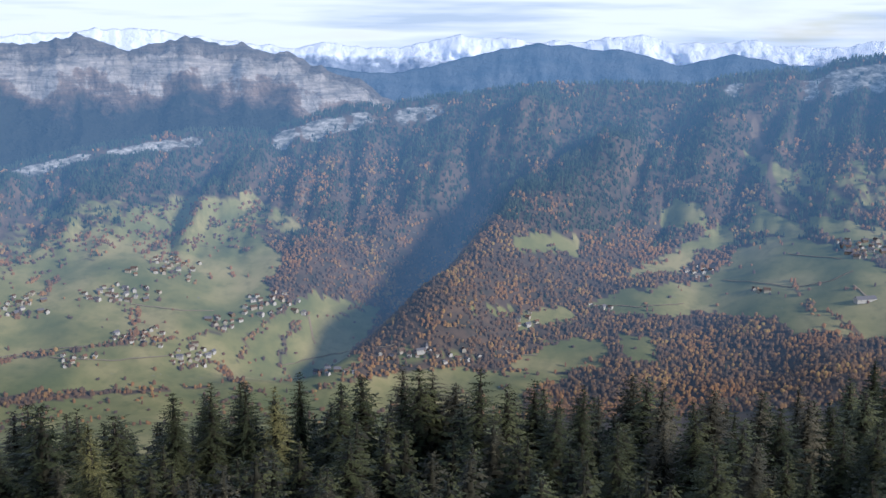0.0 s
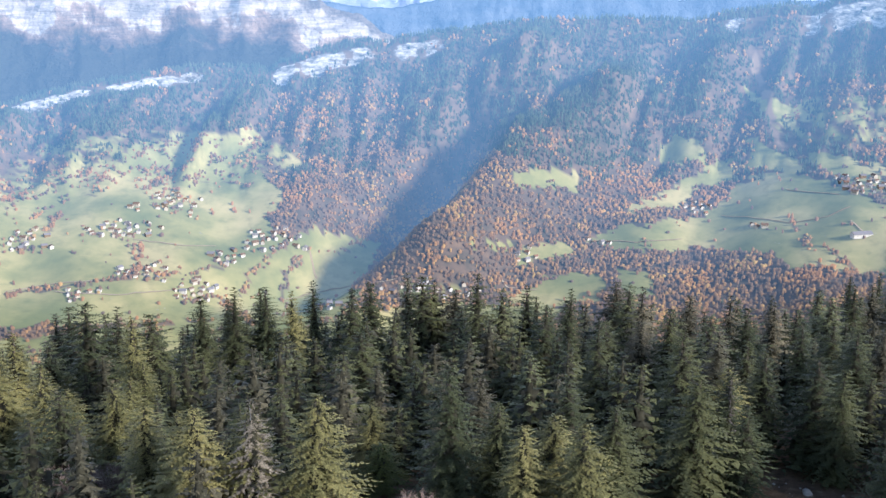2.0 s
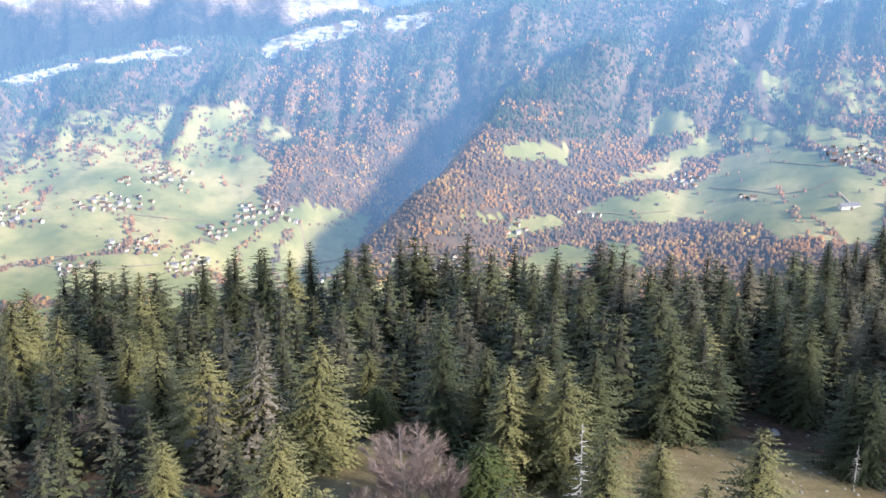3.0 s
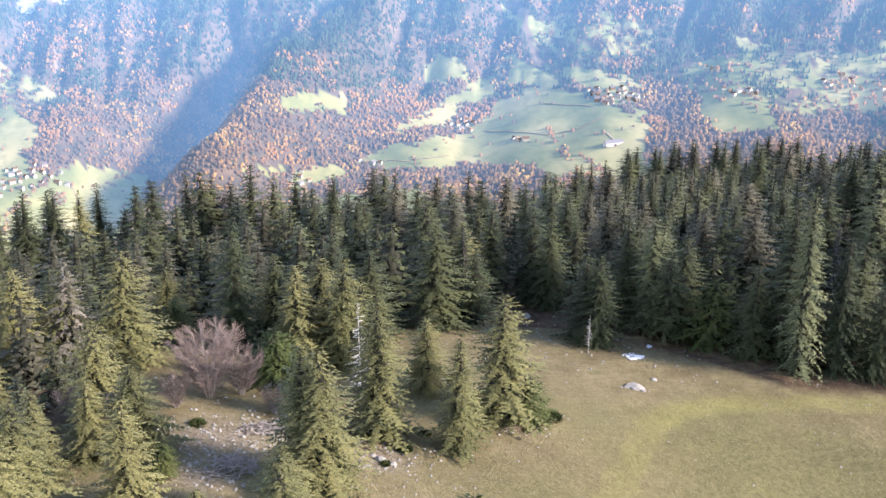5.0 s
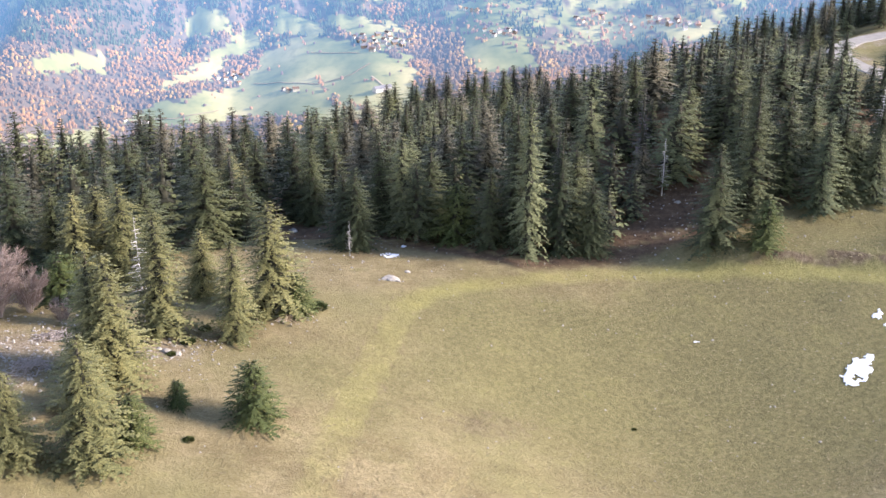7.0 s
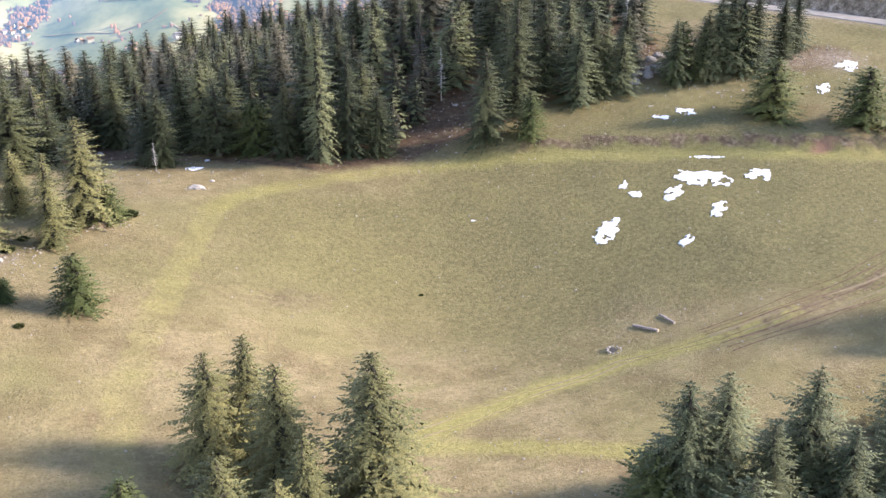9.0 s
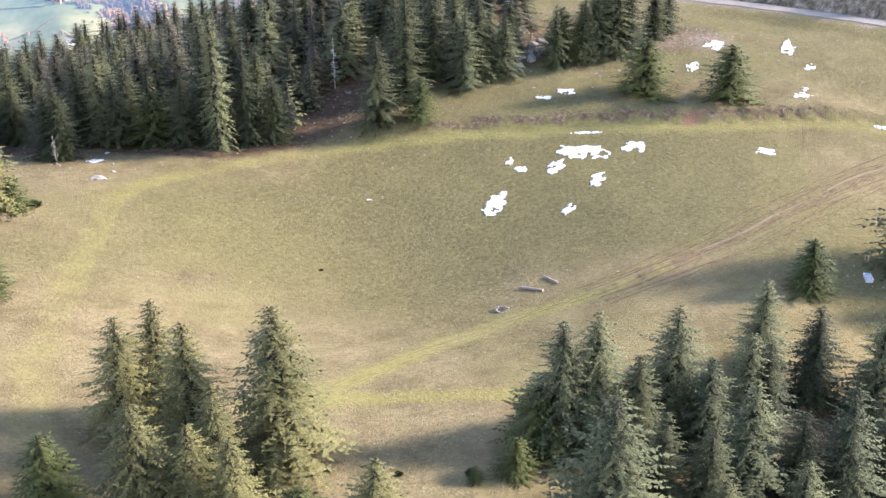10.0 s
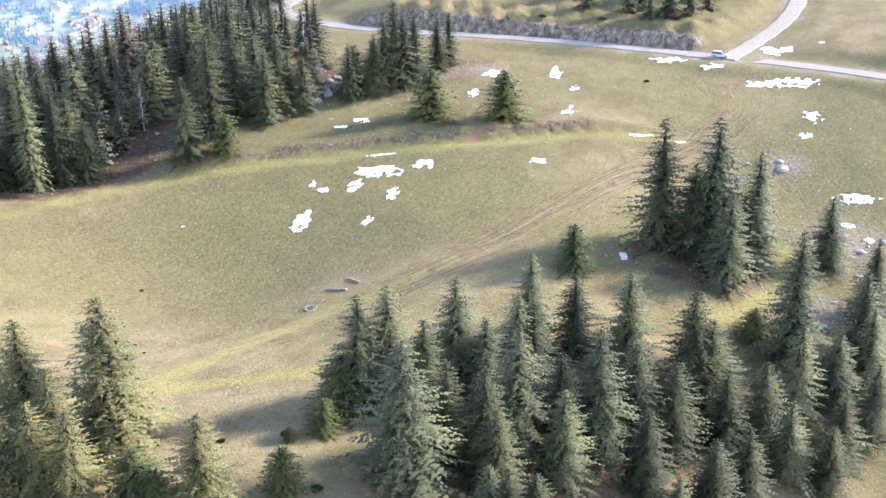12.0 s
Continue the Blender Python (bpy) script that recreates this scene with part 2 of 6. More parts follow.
LIMESTONE = plain("limestone", (0.31, 0.28, 0.24), 0.9, 0.3, 0.5)
SNOW = plain("old_snow", (0.88, 0.89, 0.92), 0.7, 0.05, 0.5)
ASPHALT = plain("worn_road", (0.27, 0.245, 0.215), 0.95, 0.14, 1.5, 0.08)
GRAVEL = plain("gravel_road", (0.35, 0.305, 0.245), 0.95, 0.18, 0.8, 0.08)
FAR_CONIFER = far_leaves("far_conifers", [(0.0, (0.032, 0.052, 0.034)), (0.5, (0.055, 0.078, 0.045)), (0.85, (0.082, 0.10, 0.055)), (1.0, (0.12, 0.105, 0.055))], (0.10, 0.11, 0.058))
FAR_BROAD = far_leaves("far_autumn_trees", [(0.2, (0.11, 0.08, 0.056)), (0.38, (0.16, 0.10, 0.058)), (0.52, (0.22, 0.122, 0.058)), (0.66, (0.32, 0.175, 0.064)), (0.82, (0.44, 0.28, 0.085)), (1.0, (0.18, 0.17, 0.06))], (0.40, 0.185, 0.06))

# ---- terrain ----
# near hill: heights on a lattice, 48 m by 50 m, from (-130, -80)
HILL = np.array([
    (19.3, 8.4, -2.3, -13.8, -25.3, -32.1, -34.5, -33.2, -29.9, -23.8, -17.0),
    (10.3, 2.3, -5.7, -14.6, -27.7, -36.1, -24.7, -19.5, -15.5, -11.9, -7.9),
    (1.3, -3.2, -7.8, -13.6, -16.3, -16.9, -18.4, -9.6, -0.5, -0.9, 0.7),
    (-7.7, -6.3, -4.5, -10.4, -22.1, -14.7, -8.9, -4.4, 1.8, 5.8, 7.8),
    (-18.0, -13.0, -9.3, -12.1, -15.2, -9.8, -4.4, -2.1, 8.5, 10.5, 10.7),
    (-30.1, -23.9, -21.9, -19.6, -18.4, -5.3, -3.8, 5.0, 9.3, 9.8, 9.1),
    (-44.9, -36.0, -31.2, -29.4, -29.7, -26.5, -16.3, -1.0, 3.7, 4.4, 4.3),
    (-64.4, -58.0, -53.0, -47.4, -39.4, -35.4, -27.7, -14.2, -8.7, -4.7, -0.8),
    (-86.6, -85.0, -80.5, -71.5, -56.8, -48.1, -44.4, -38.6, -26.5, -15.0, -4.6),
])
VANTAGE = (-4.0, 37.0)


def smooth(a, b, v):
    s = np.clip((v - a) / (b - a), 0, 1)
    return s * s * (3 - 2 * s)


def cubic(f):
    return ((-f**3 + 2 * f * f - f) / 2, (3 * f**3 - 5 * f * f + 2) / 2, (-3 * f**3 + 4 * f * f + f) / 2, (f**3 - f * f) / 2)


def hill(x, y):
    u, v = np.clip((x + 130) / 48, 0, 9.999), np.clip((y + 80) / 50, 0, 7.999)
    i, j = u.astype(int), v.astype(int)
    wu, wv = cubic(u - i), cubic(v - j)
    z = 0
    for b in range(4):
        for a in range(4):
            z = z + wv[b] * wu[a] * HILL[np.clip(j - 1 + b, 0, 8), np.clip(i - 1 + a, 0, 10)]
    return z


def lump(x, y, seed=0.0):
    """Cheap smooth noise, about -1 to 1, period about one unit."""
    s = seed * 7.31
    return (np.sin(6.1 * x + 2.3 * y + s) + np.sin(-3.7 * x + 5.3 * y + 1.7 * s + 1) + np.sin(4.9 * x - 4.1 * y + 2.3 * s + 2)
            + np.sin(1.9 * x + 7.7 * y + 0.6 * s + 4)) / 3


def grain(x, y, seed=0):
    """Value noise, -1 to 1, one cell a unit."""
    i, j = np.floor(x), np.floor(y)
    u, v = x - i, y - j
    u, v = u * u * (3 - 2 * u), v * v * (3 - 2 * v)

    def corner(p, q):
        h = np.sin(p * 127.1 + q * 311.7 + seed * 74.7) * 43758.5453
        return (h - np.floor(h)) * 2 - 1
    return (corner(i, j) * (1 - u) + corner(i + 1, j) * u) * (1 - v) + (corner(i, j + 1) * (1 - u) + corner(i + 1, j + 1) * u) * v


def fbm(x, y, seed=0, octaves=4):
    """Noise at several sizes, about -1 to 1."""
    total, k = 0.0, 0.62
    for o in range(octaves):
        total = total + k * grain(x * 2.03**o + 13.7 * o, y * 2.03**o - 7.1 * o, seed + o)
        k *= 0.52
    return total


def chart(x, y):
    """Bearing in degrees (left is positive) and distance from the vantage point."""
    dx, dy = x - VANTAGE[0], y - VANTAGE[1]
    return np.degrees(np.arctan2(-dx, dy)), np.hypot(dx, dy)


def away(x, y, line):
    """Distance from a line of points (x, y, z), and the line's height there."""
    best, height = np.full(np.shape(x), 1e9), np.zeros(np.shape(x))
    for p, q in zip(line, line[1:]):
        ex, ey = q[0] - p[0], q[1] - p[1]
        s = np.clip(((x - p[0]) * ex + (y - p[1]) * ey) / (ex * ex + ey * ey), 0, 1)
        d = np.hypot(x - p[0] - s * ex, y - p[1] - s * ey)
        near = d < best
        best, height = np.where(near, d, best), np.where(near, p[2] + s * (q[2] - p[2]), height)
    return best, height


def side_of(x, y, line):
    """1 on the right of a line of points, 0 on its left."""
    best, side = np.full(np.shape(x), 1e9), np.zeros(np.shape(x))
    for p, q in zip(line, line[1:]):
        ex, ey = q[0] - p[0], q[1] - p[1]
        s = np.clip(((x - p[0]) * ex + (y - p[1]) * ey) / (ex * ex + ey * ey), 0, 1)
        d = np.hypot(x - p[0] - s * ex, y - p[1] - s * ey)
        near = d < best
        best, side = np.where(near, d, best), np.where(near, ((x - p[0]) * ey - (y - p[1]) * ex > 0) * 1.0, side)
    return side


ROAD = [(252, -40, -8), (236, -10, -6.5), (225, 18, -5.3), (219, 46, -4.5), (211, 68, -3.8), (203, 92, -3.3), (195, 113, -3.0), (186, 131, -2.7),
        (176, 147, -2.3), (170, 166, -2.1), (170, 187, -1.7), (178, 201, -1.2), (194, 208, -0.6), (215, 208, 1), (245, 204, 4), (300, 200, 7)]
SIDE_ROAD = [(210, 64, -3.8), (222, 66, -3.0), (236, 68, -1.5), (250, 71, 0.5), (268, 78, 3), (292, 92, 6), (330, 112, 9)]
RIDGE_AT = ((-70, -45, -25, -16, -12.3, -11.3, -10.2, -7.2, -5.5, -1.8, 2.7, 7.9, 10.2, 10.5, 12, 14.7, 16.2, 16.8, 18.2, 21.1, 27.6, 30.3, 45, 60),
            (-0.6, -0.8, -0.6, -0.9, -1.5, -2.1, -1.9, -2.3, -2.8, -2.7, -2.8, -3.5, -3.8, -4.1, -3.9, -4.5, -5.0, -5.4, -5.2, -5.2, -6.2, -6.9, -8, -8))
CLIFFS = ((-13.0, 2.2, 55), (-8.0, 0.9, 22), (8.9, 1.3, 30), (13.4, 2.2, 34), (16.2, 0.5, 30), (22.5, 2.2, 20), (27.5, 2.5, 12))


def spur(a, r):
    """The wooded spur in the middle of the far slope, and the gully beside it."""
    mid = np.interp(r, (1950, 2150, 2400, 2600, 2900), (11.5, 9.0, 5.2, 2.0, -2.0))
    side = (a - mid) * r * 0.01745
    along = smooth(1950, 2150, r) * (1 - smooth(2700, 2950, r))
    return along * (112 * np.exp(-((side + 50) / 150) ** 2) - 95 * np.exp(-((side - 215) / 150) ** 2))


def far_slope(a, r):
    ridge = 49 + 3050 * np.tan(np.radians(np.interp(a, *RIDGE_AT)))
    village = np.interp(a, (-60, -45, -30, -20, -14, -6, 10, 30, 50), (-310, -330, -350, -385, -416, -470, -505, -470, -470))
    floor = village - 135
    knots = (0, 150, 300, 600, 1000, 1500, 1850)
    near = np.interp(r, knots, (-12, -40, -120, -290, -480, -600, -620))
    z = np.where(r < 1850, near + (floor + 620) * smooth(900, 1850, r), 0)
    z = np.where((r >= 1850) & (r < 2400), floor + (village - floor) * (0.25 * (r - 1850) / 550 + 0.75 * np.clip((r - 1850) / 550, 0, 1) ** 1.5), z)
    s = np.clip((r - 2400) / 650, 0, 1)
    cliff = sum(h * np.exp(-((a - c) / w) ** 4) for c, w, h in CLIFFS) * np.clip(0.85 + 0.6 * fbm(a / 0.9, 0 * a, 41), 0.15, 1.4)
    slope = village + (ridge - cliff - village) * (0.82 * s + 0.18 * s * s) + cliff * smooth(2996, 3012, r)
    z = np.where((r >= 2400) & (r < 3050), slope, z)
    z = np.where(r >= 3050, ridge - (r - 3050) * 0.42 - 60 * smooth(3050, 3300, r), z)
    rough = smooth(1900, 2500, r) * (1 - smooth(2900, 3020, r))
    steep = smooth(2420, 2620, r)
    z = z + rough * (26 * lump(a / 9, r / 1900, 1) + steep * (66 * fbm(a / 2.6 + r / 420 + 0.5 * fbm(a / 2, r / 160, 8), r / 900, 2, 3) + 44 * (0.35 - np.abs(fbm(a / 1.25 + r / 300, r / 420, 9, 3)))))
    z = z + 9 * smooth(1700, 2000, r) * (1 - smooth(2350, 2600, r)) * lump(a / 5, r / 350, 4) + 3 * smooth(2950, 3030, r) * lump(a / 0.9, r / 300, 5)
    return np.maximum(z + spur(a, r), -900)


def ground_z(x, y):
    x, y = np.asarray(x, float), np.asarray(y, float)
    a, r = chart(x, y)
    if r.min() > 560:
        return far_slope(a, r)
    near = hill(x, y) + 0.55 * fbm(x / 21, y / 21, 6, 3) + 0.10 * fbm(x / 5, y / 5, 7, 2)
    # the cut above the upper track
    d, h = away(x, y, TRACK_UPPER)
    near = near + (1 - side_of(x, y, TRACK_UPPER)) * smooth(78, 96, x) * smooth(172, 158, x) * 1.5 * smooth(1.9, 3.0, d) * (1 - smooth(4, 16, d))
    for line, wide in ((ROAD, 3.2), (SIDE_ROAD, 1.9)):
        d, h = away(x, y, line)
        near = h - 0.18 + (near - h + 0.18) * smooth(wide, wide + 9, d)
        if line is ROAD:
            # the rock bank on the road's upper side
            rough = 1 + 0.25 * lump(x / 7, y / 7, 3) + 0.2 * lump(x / 2.6, y / 2.6, 8)
            near = near + side_of(x, y, ROAD) * smooth(72, 80, y) * smooth(176, 150, y) * 3.0 * rough * smooth(wide + 0.9, wide + 3.6, d) * (1 - smooth(13, 45, d))
    start = np.interp(a, (-60, -40, -25, -15, 0, 15), (420, 390, 335, 300, 245, 215))
    w = smooth(start, start + 110, r)
    if not w.any():
        return near
    return near * (1 - w) + far_slope(a, r) * w


TRACK_UPPER = [(37, 108, 0), (42, 112.5, 0), (49, 115, 0), (60, 115, 0), (74, 112.5, 0), (86, 107.5, 0), (101, 99.5, 0), (117, 88, 0), (130, 77.5, 0), (140, 70.5, 0), (151, 64, 0), (160, 57, 0), (168, 48, 0)]
# ---- end of terrain ----


# ---- building helpers ----
def mesh_from(name, verts, faces, material, smooth_faces=False):
    me = bpy.data.meshes.new(name)
    me.from_pydata(verts, [], faces)
    me.materials.append(material)
    if smooth_faces:
        me.polygons.foreach_set("use_smooth", [True] * len(me.polygons))
    me.update()
    return me


def big_mesh(name, verts, faces, material):
    """A mesh out of numpy arrays; faces is one array of triangles or of quads."""
    me = bpy.data.meshes.new(name)
    k = faces.shape[1]
    me.vertices.add(len(verts))
    me.vertices.foreach_set("co", np.asarray(verts, np.float32).ravel())
    me.loops.add(faces.size)
    me.loops.foreach_set("vertex_index", faces.astype(np.int32).ravel())
    me.polygons.add(len(faces))
    me.polygons.foreach_set("loop_start", np.arange(0, faces.size, k, dtype=np.int32))
    me.polygons.foreach_set("loop_total", np.full(len(faces), k, np.int32))
    me.materials.append(material)
    me.update(calc_edges=True)
    return me


def crown_normals(me, outward):
    """Let sprays shade as parts of one rounded crown: outward is a direction for each vertex."""
    me.polygons.foreach_set("use_smooth", [True] * len(me.polygons))
    me.normals_split_custom_set_from_vertices(outward)


def part(name, me, parent, label=""):
    ob = new(name, me)
    ob.parent = parent
    if label:
        tagged(ob, label)
    return ob


def from_bm(name, bm, material):
    me = bpy.data.meshes.new(name)
    bm.to_mesh(me)
    bm.free()
    me.materials.append(material)
    return me


def box(bm, x, y, z, sx, sy, sz, turn=0.0, bevel=0.0):
    """A box of that size, centred on x, y, with its foot at z."""
    made = bmesh.ops.create_cube(bm, size=1.0)["verts"]
    bmesh.ops.transform(bm, matrix=Matrix.Translation((x, y, z + sz / 2)) @ Matrix.Rotation(turn, 4, "Z") @ Matrix.Diagonal((sx, sy, sz, 1)), verts=made)
    if bevel:
        edges = list({e for v in made for e in v.link_edges})
        bmesh.ops.bevel(bm, geom=edges, offset=bevel, segments=1, affect="EDGES")


def tube(points, radii, sides=6):
    """Vertices and faces of a tapered tube along points."""
    verts, faces = [], []
    for k, (p, r) in enumerate(zip(points, radii)):
        q = Vector(points[min(k + 1, len(points) - 1)]) - Vector(points[max(k - 1, 0)])
        q.normalize()
        a = q.orthogonal().normalized()
        b = q.cross(a)
        for s in range(sides):
            w = 2 * math.pi * s / sides
            verts.append(tuple(Vector(p) + (a * math.cos(w) + b * math.sin(w)) * r))
        if k:
            for s in range(sides):
                n = (s + 1) % sides
                o = (k - 1) * sides
                faces.append((o + s, o + n, o + sides + n, o + sides + s))
    verts.append(tuple(points[-1]))
    tip = len(verts) - 1
    o = (len(points) - 1) * sides
    faces += [(o + s, o + (s + 1) % sides, tip) for s in range(sides)]
    return verts, faces


def join(pieces):
    verts, faces = [], []
    for v, f in pieces:
        o = len(verts)
        verts += v
        faces += [tuple(i + o for i in one) for one in f]
    return verts, faces


def at(x, y, turn=0.0, scale=1.0, sink=0.0, tall=1.0, tip=0.0):
    z = float(ground_z(np.array([x]), np.array([y]))[0]) - sink
    return Matrix.Translation((x, y, z)) @ Matrix.Rotation(turn, 4, "Z") @ Matrix.Rotation(tip, 4, "X") @ Matrix.Diagonal((scale, scale, scale * tall, 1))


def height(x, y):
    return float(ground_z(np.array([x]), np.array([y]))[0])


# ---- ground: one sheet, fine where the camera passes, out to the horizon ----
TRACK_WEST = [(38, 110, 0), (35, 104, 0), (27.5, 90, 0), (20, 73, 0), (15, 62, 0), (11.5, 54, 0), (8, 42, 0)]
TRACK_LOWER = [(30, 37, 0), (44, 40.5, 0), (58, 44.5, 0), (70.5, 45.3, 0), (83, 42.5, 0), (95.5, 41.5, 0)]
TRACK_RUTTED = [(83, 42.5, 0), (95.5, 41.5, 0), (109, 41.5, 0), (126, 43.5, 0), (146, 45.5, 0), (168, 44, 0), (188, 47, 0)]
TRACK_BOTTOM = [(30, 40, 0), (40.8, 35.9, 0), (49.3, 31.8, 0), (59.5, 25.6, 0)]
TRACK_TREES = [(118, 6, 0), (124, 3.5, 0), (130, 5, 0), (137, 7, 0), (146, 9, 0), (150, 14, 0)]
FOREST_FRONT = ((-120, -75, -60, -35, -15, 0, 20, 34, 45, 60, 75, 88, 100, 112, 125, 135, 150, 165, 175), (120, 122, 124, 124, 136, 146, 146, 141, 138, 123, 120, 122, 122, 126, 121, 122, 150, 190, 240))


def forested(x, y):
    """The near wood: 1 inside."""
    back = np.interp(x, (-130, -60, 0, 50, 90, 130, 170), (215, 236, 238, 256, 316, 325, 300))
    inside = (y > np.interp(x, *FOREST_FRONT)) & (y < back) & (x > -125) & (x < np.where(y > 225, 200, 160))
    west = (x < -29 + 3 * np.sin(y / 9)) & (x > -110) & (y > 52) & (y < 126)
    road = away(x, y, ROAD)[0]
    return (inside | west) & (road > 6)


# fields, hedges and russet woods across the valley, by bearing and elevation
FIELDS = [
    [(38.25, -12.78), (30.61, -11.22), (28.98, -10.91), (26.44, -9.78), (25.07, -10.14), (23.6, -9.19), (21.27, -8.69), (18.63, -8.62), (17.16, -8.95), (17.94, -9.98), (17.23, -11.49), (16.34, -11.97), (17.14, -13.29), (16.87, -14.5), (14.56, -14.12), (12.09, -14.63), (11.15, -14.79), (11.64, -16.44), (12.75, -17.02), (11.81, -17.64), (14.67, -19.05), (38.74, -17.45)],
    [(3.71, -11.13), (2.49, -10.65), (0.03, -11.05), (0.32, -11.81), (3.55, -11.58)],
    [(-6.64, -12.99), (-7.74, -11.75), (-8.82, -10.67), (-10.77, -10.26), (-12.47, -10.72), (-13.6, -11.21), (-16.28, -11.41), (-16.59, -15.01), (-14.46, -15.25), (-12.78, -14.85), (-11.13, -15.35), (-10.5, -14.48), (-9.07, -14.59), (-7.32, -14.57), (-6.39, -13.75)],
]
FIELDS += [
    [(-0.08, -14.74), (-1.58, -13.84), (-4.57, -13.11), (-6.49, -13), (-7.16, -14.43), (-5.25, -14.85), (-2.23, -14.86)],
    [(-1.85, -12.87), (-3.91, -11.8), (-6.11, -11.4), (-5.28, -12.48), (-3.06, -12.88)],
    [(-3.7, -10.23), (-4.67, -8.89), (-6.58, -9.17), (-6.33, -9.91), (-5.02, -10.18)],
    [(-4.78, -11.32), (-7.07, -10.17), (-8.06, -9.83), (-7.69, -10.93), (-5.68, -11.63)],
    [(-8.51, -10.3), (-8.7, -8.63), (-10.72, -9.54), (-12.02, -10.27), (-9.93, -10.31)],
    [(-10.84, -9.24), (-15.06, -9.49), (-16.18, -10.3), (-12.99, -10.4)],
    [(-7.99, -6.33), (-10.55, -6.96), (-11.82, -7.53), (-10.6, -7.73), (-9.18, -7.3)],
    [(4.38, -17.78), (1.42, -16.35), (-1.52, -16.24), (-1.11, -17.8), (2.32, -18.24)],
    [(-2.12, -15.91), (-3.96, -16.11), (-4.32, -17.27), (-2.64, -17.37)],
]
FIELDS += [
    [(6.3, -14.8), (3.8, -14.7), (4.26, -15.13)],
    [(14.67, -19.11), (10.24, -18.26), (5.48, -18.19), (0.43, -18.2), (3.87, -19.56), (13.42, -19.54)],
    [(3.32, -15.2), (0.85, -14.68), (0.22, -15.11), (2.38, -15.63)],
    [(-18.82, -10.46), (-19.67, -9.45), (-21.22, -9.88), (-22.49, -10.63), (-23.06, -11.95), (-20.2, -12.53), (-19.35, -11.5)],
    [(-25.38, -9.91), (-26.76, -9.2), (-28.21, -9.27), (-29.14, -9.86), (-27.21, -10.61), (-25.91, -10.68)],
    [(-29.99, -9.81), (-32.14, -9.33), (-33, -9.61), (-31.21, -10.51), (-30.08, -10.44)],
    [(-20.56, -7.36), (-22.39, -7.84), (-21.37, -8.21), (-20.45, -7.89)],
    [(-30.97, -6.87), (-34.01, -7.54), (-32.43, -7.63)],
    [(-18.42, -8.97), (-19.89, -8.43), (-22.64, -9.06), (-21.17, -9.28)],
]
FIELDS += [
    [(-27.77, -8.06), (-29.65, -7.32), (-30.23, -7.52), (-28.37, -8.32)],
]
HEDGES = [
    [(30.67, -11.97), (29.01, -11.34), (27.6, -10.58), (26.03, -9.86)],
    [(29.65, -12.7), (27.12, -11.67), (25.13, -11.15)],
    [(23.42, -11.25), (21.38, -11.05), (18.14, -11.47)],
    [(18.65, -17.4), (18.3, -16.23), (16.42, -14.67), (15.01, -13.51)],
    [(16.52, -18.24), (16.31, -16.31), (15.04, -15.16)],
    [(24.25, -15.86), (24.3, -14.26)],
    [(-0.37, -14.04), (-2.17, -13.22), (-5.15, -12.78), (-7.74, -11.75), (-9.11, -10.79)],
    [(-2.14, -12.62), (-5.06, -11.01), (-7.61, -9.56), (-8.69, -8.49)],
    [(-5.03, -10.27), (-7.35, -10.01)],
    [(-11.89, -10.33), (-13.29, -10.81), (-15.44, -11.48)],
    [(-12.98, -13.83), (-13.87, -14.74), (-14.76, -15.5)],
    [(-10.94, -12.71), (-11.86, -13.78), (-12.74, -14.42)],
    [(-9.93, -10.31), (-8.56, -11.12), (-7.19, -12.37)],
    [(-10.43, -9.27), (-11.59, -10.06)],
]
HEDGES += [
    [(31.02, -16.37), (27.7, -16.15), (24.55, -15.99), (21.61, -16.05), (18.88, -15.46)],
    [(21.99, -17.63), (20.17, -17.31), (18.4, -18.88)],
    [(14.67, -19.05), (10.24, -17.96), (5.17, -17.35)],
    [(4.53, -17.93), (0.8, -16.33)],
    [(-0.38, -14.49), (-2.14, -12.62), (-3.92, -11.95)],
    [(12.09, -14.78), (13.34, -15.2)],
    [(-10.94, -8.66), (-13.44, -9.23), (-15.32, -10.09)],
    [(29.15, -13.17), (27.72, -12.43)],
]
RUSSET = [
    [(12.06, -12.51), (10.2, -11.62), (4.01, -11.28), (0.93, -11.82), (-0.34, -13.29), (0.85, -14.53), (3.93, -16.42), (10.23, -17.36), (12.11, -16.13), (12.71, -14.61)],
    [(0.72, -19.01), (-0.75, -16.27), (-3.75, -14.94), (-6.71, -14.32), (-9.33, -14.22), (-11.12, -15.29), (-19.16, -14.7), (-19.4, -17.12)],
    [(17.99, -7.3), (15.6, -6.74), (10.17, -6.48), (9.57, -8.29), (13.24, -9.47), (16.86, -9.11)],
    [(-1.54, -12.65), (-5.05, -10.71), (-7.55, -8.54), (-9.22, -7.88), (-9.27, -8.75), (-5.08, -11.3), (-2.76, -12.9)],
    [(-12.1, -5.75), (-15.8, -5.87), (-16.11, -9.47), (-12.89, -9.12)],
]
VILLAGES = [(22.3, -12.3, 1.0, 0.42, 20), (25.0, -13.6, 1.3, 0.3, 20), (30.0, -13.8, 1.0, 0.5, 14), (24.0, -15.8, 1.0, 0.3, 18), (21.4, -17.0, 0.7, 0.35, 22), (27.4, -16.7, 0.8, 0.2, 7), (19.8, -15.3, 0.7, 0.25, 9),
            (17.0, -14.6, 1.0, 0.35, 22), (9.4, -17.35, 0.9, 0.2, 17), (6.8, -17.5, 0.8, 0.2, 9), (13.7, -18.2, 0.9, 0.2, 8), (3.0, -15.5, 0.3, 0.3, 6), (-1.0, -14.6, 0.4, 0.1, 4), (-6.3, -12.5, 0.4, 0.2, 9)]
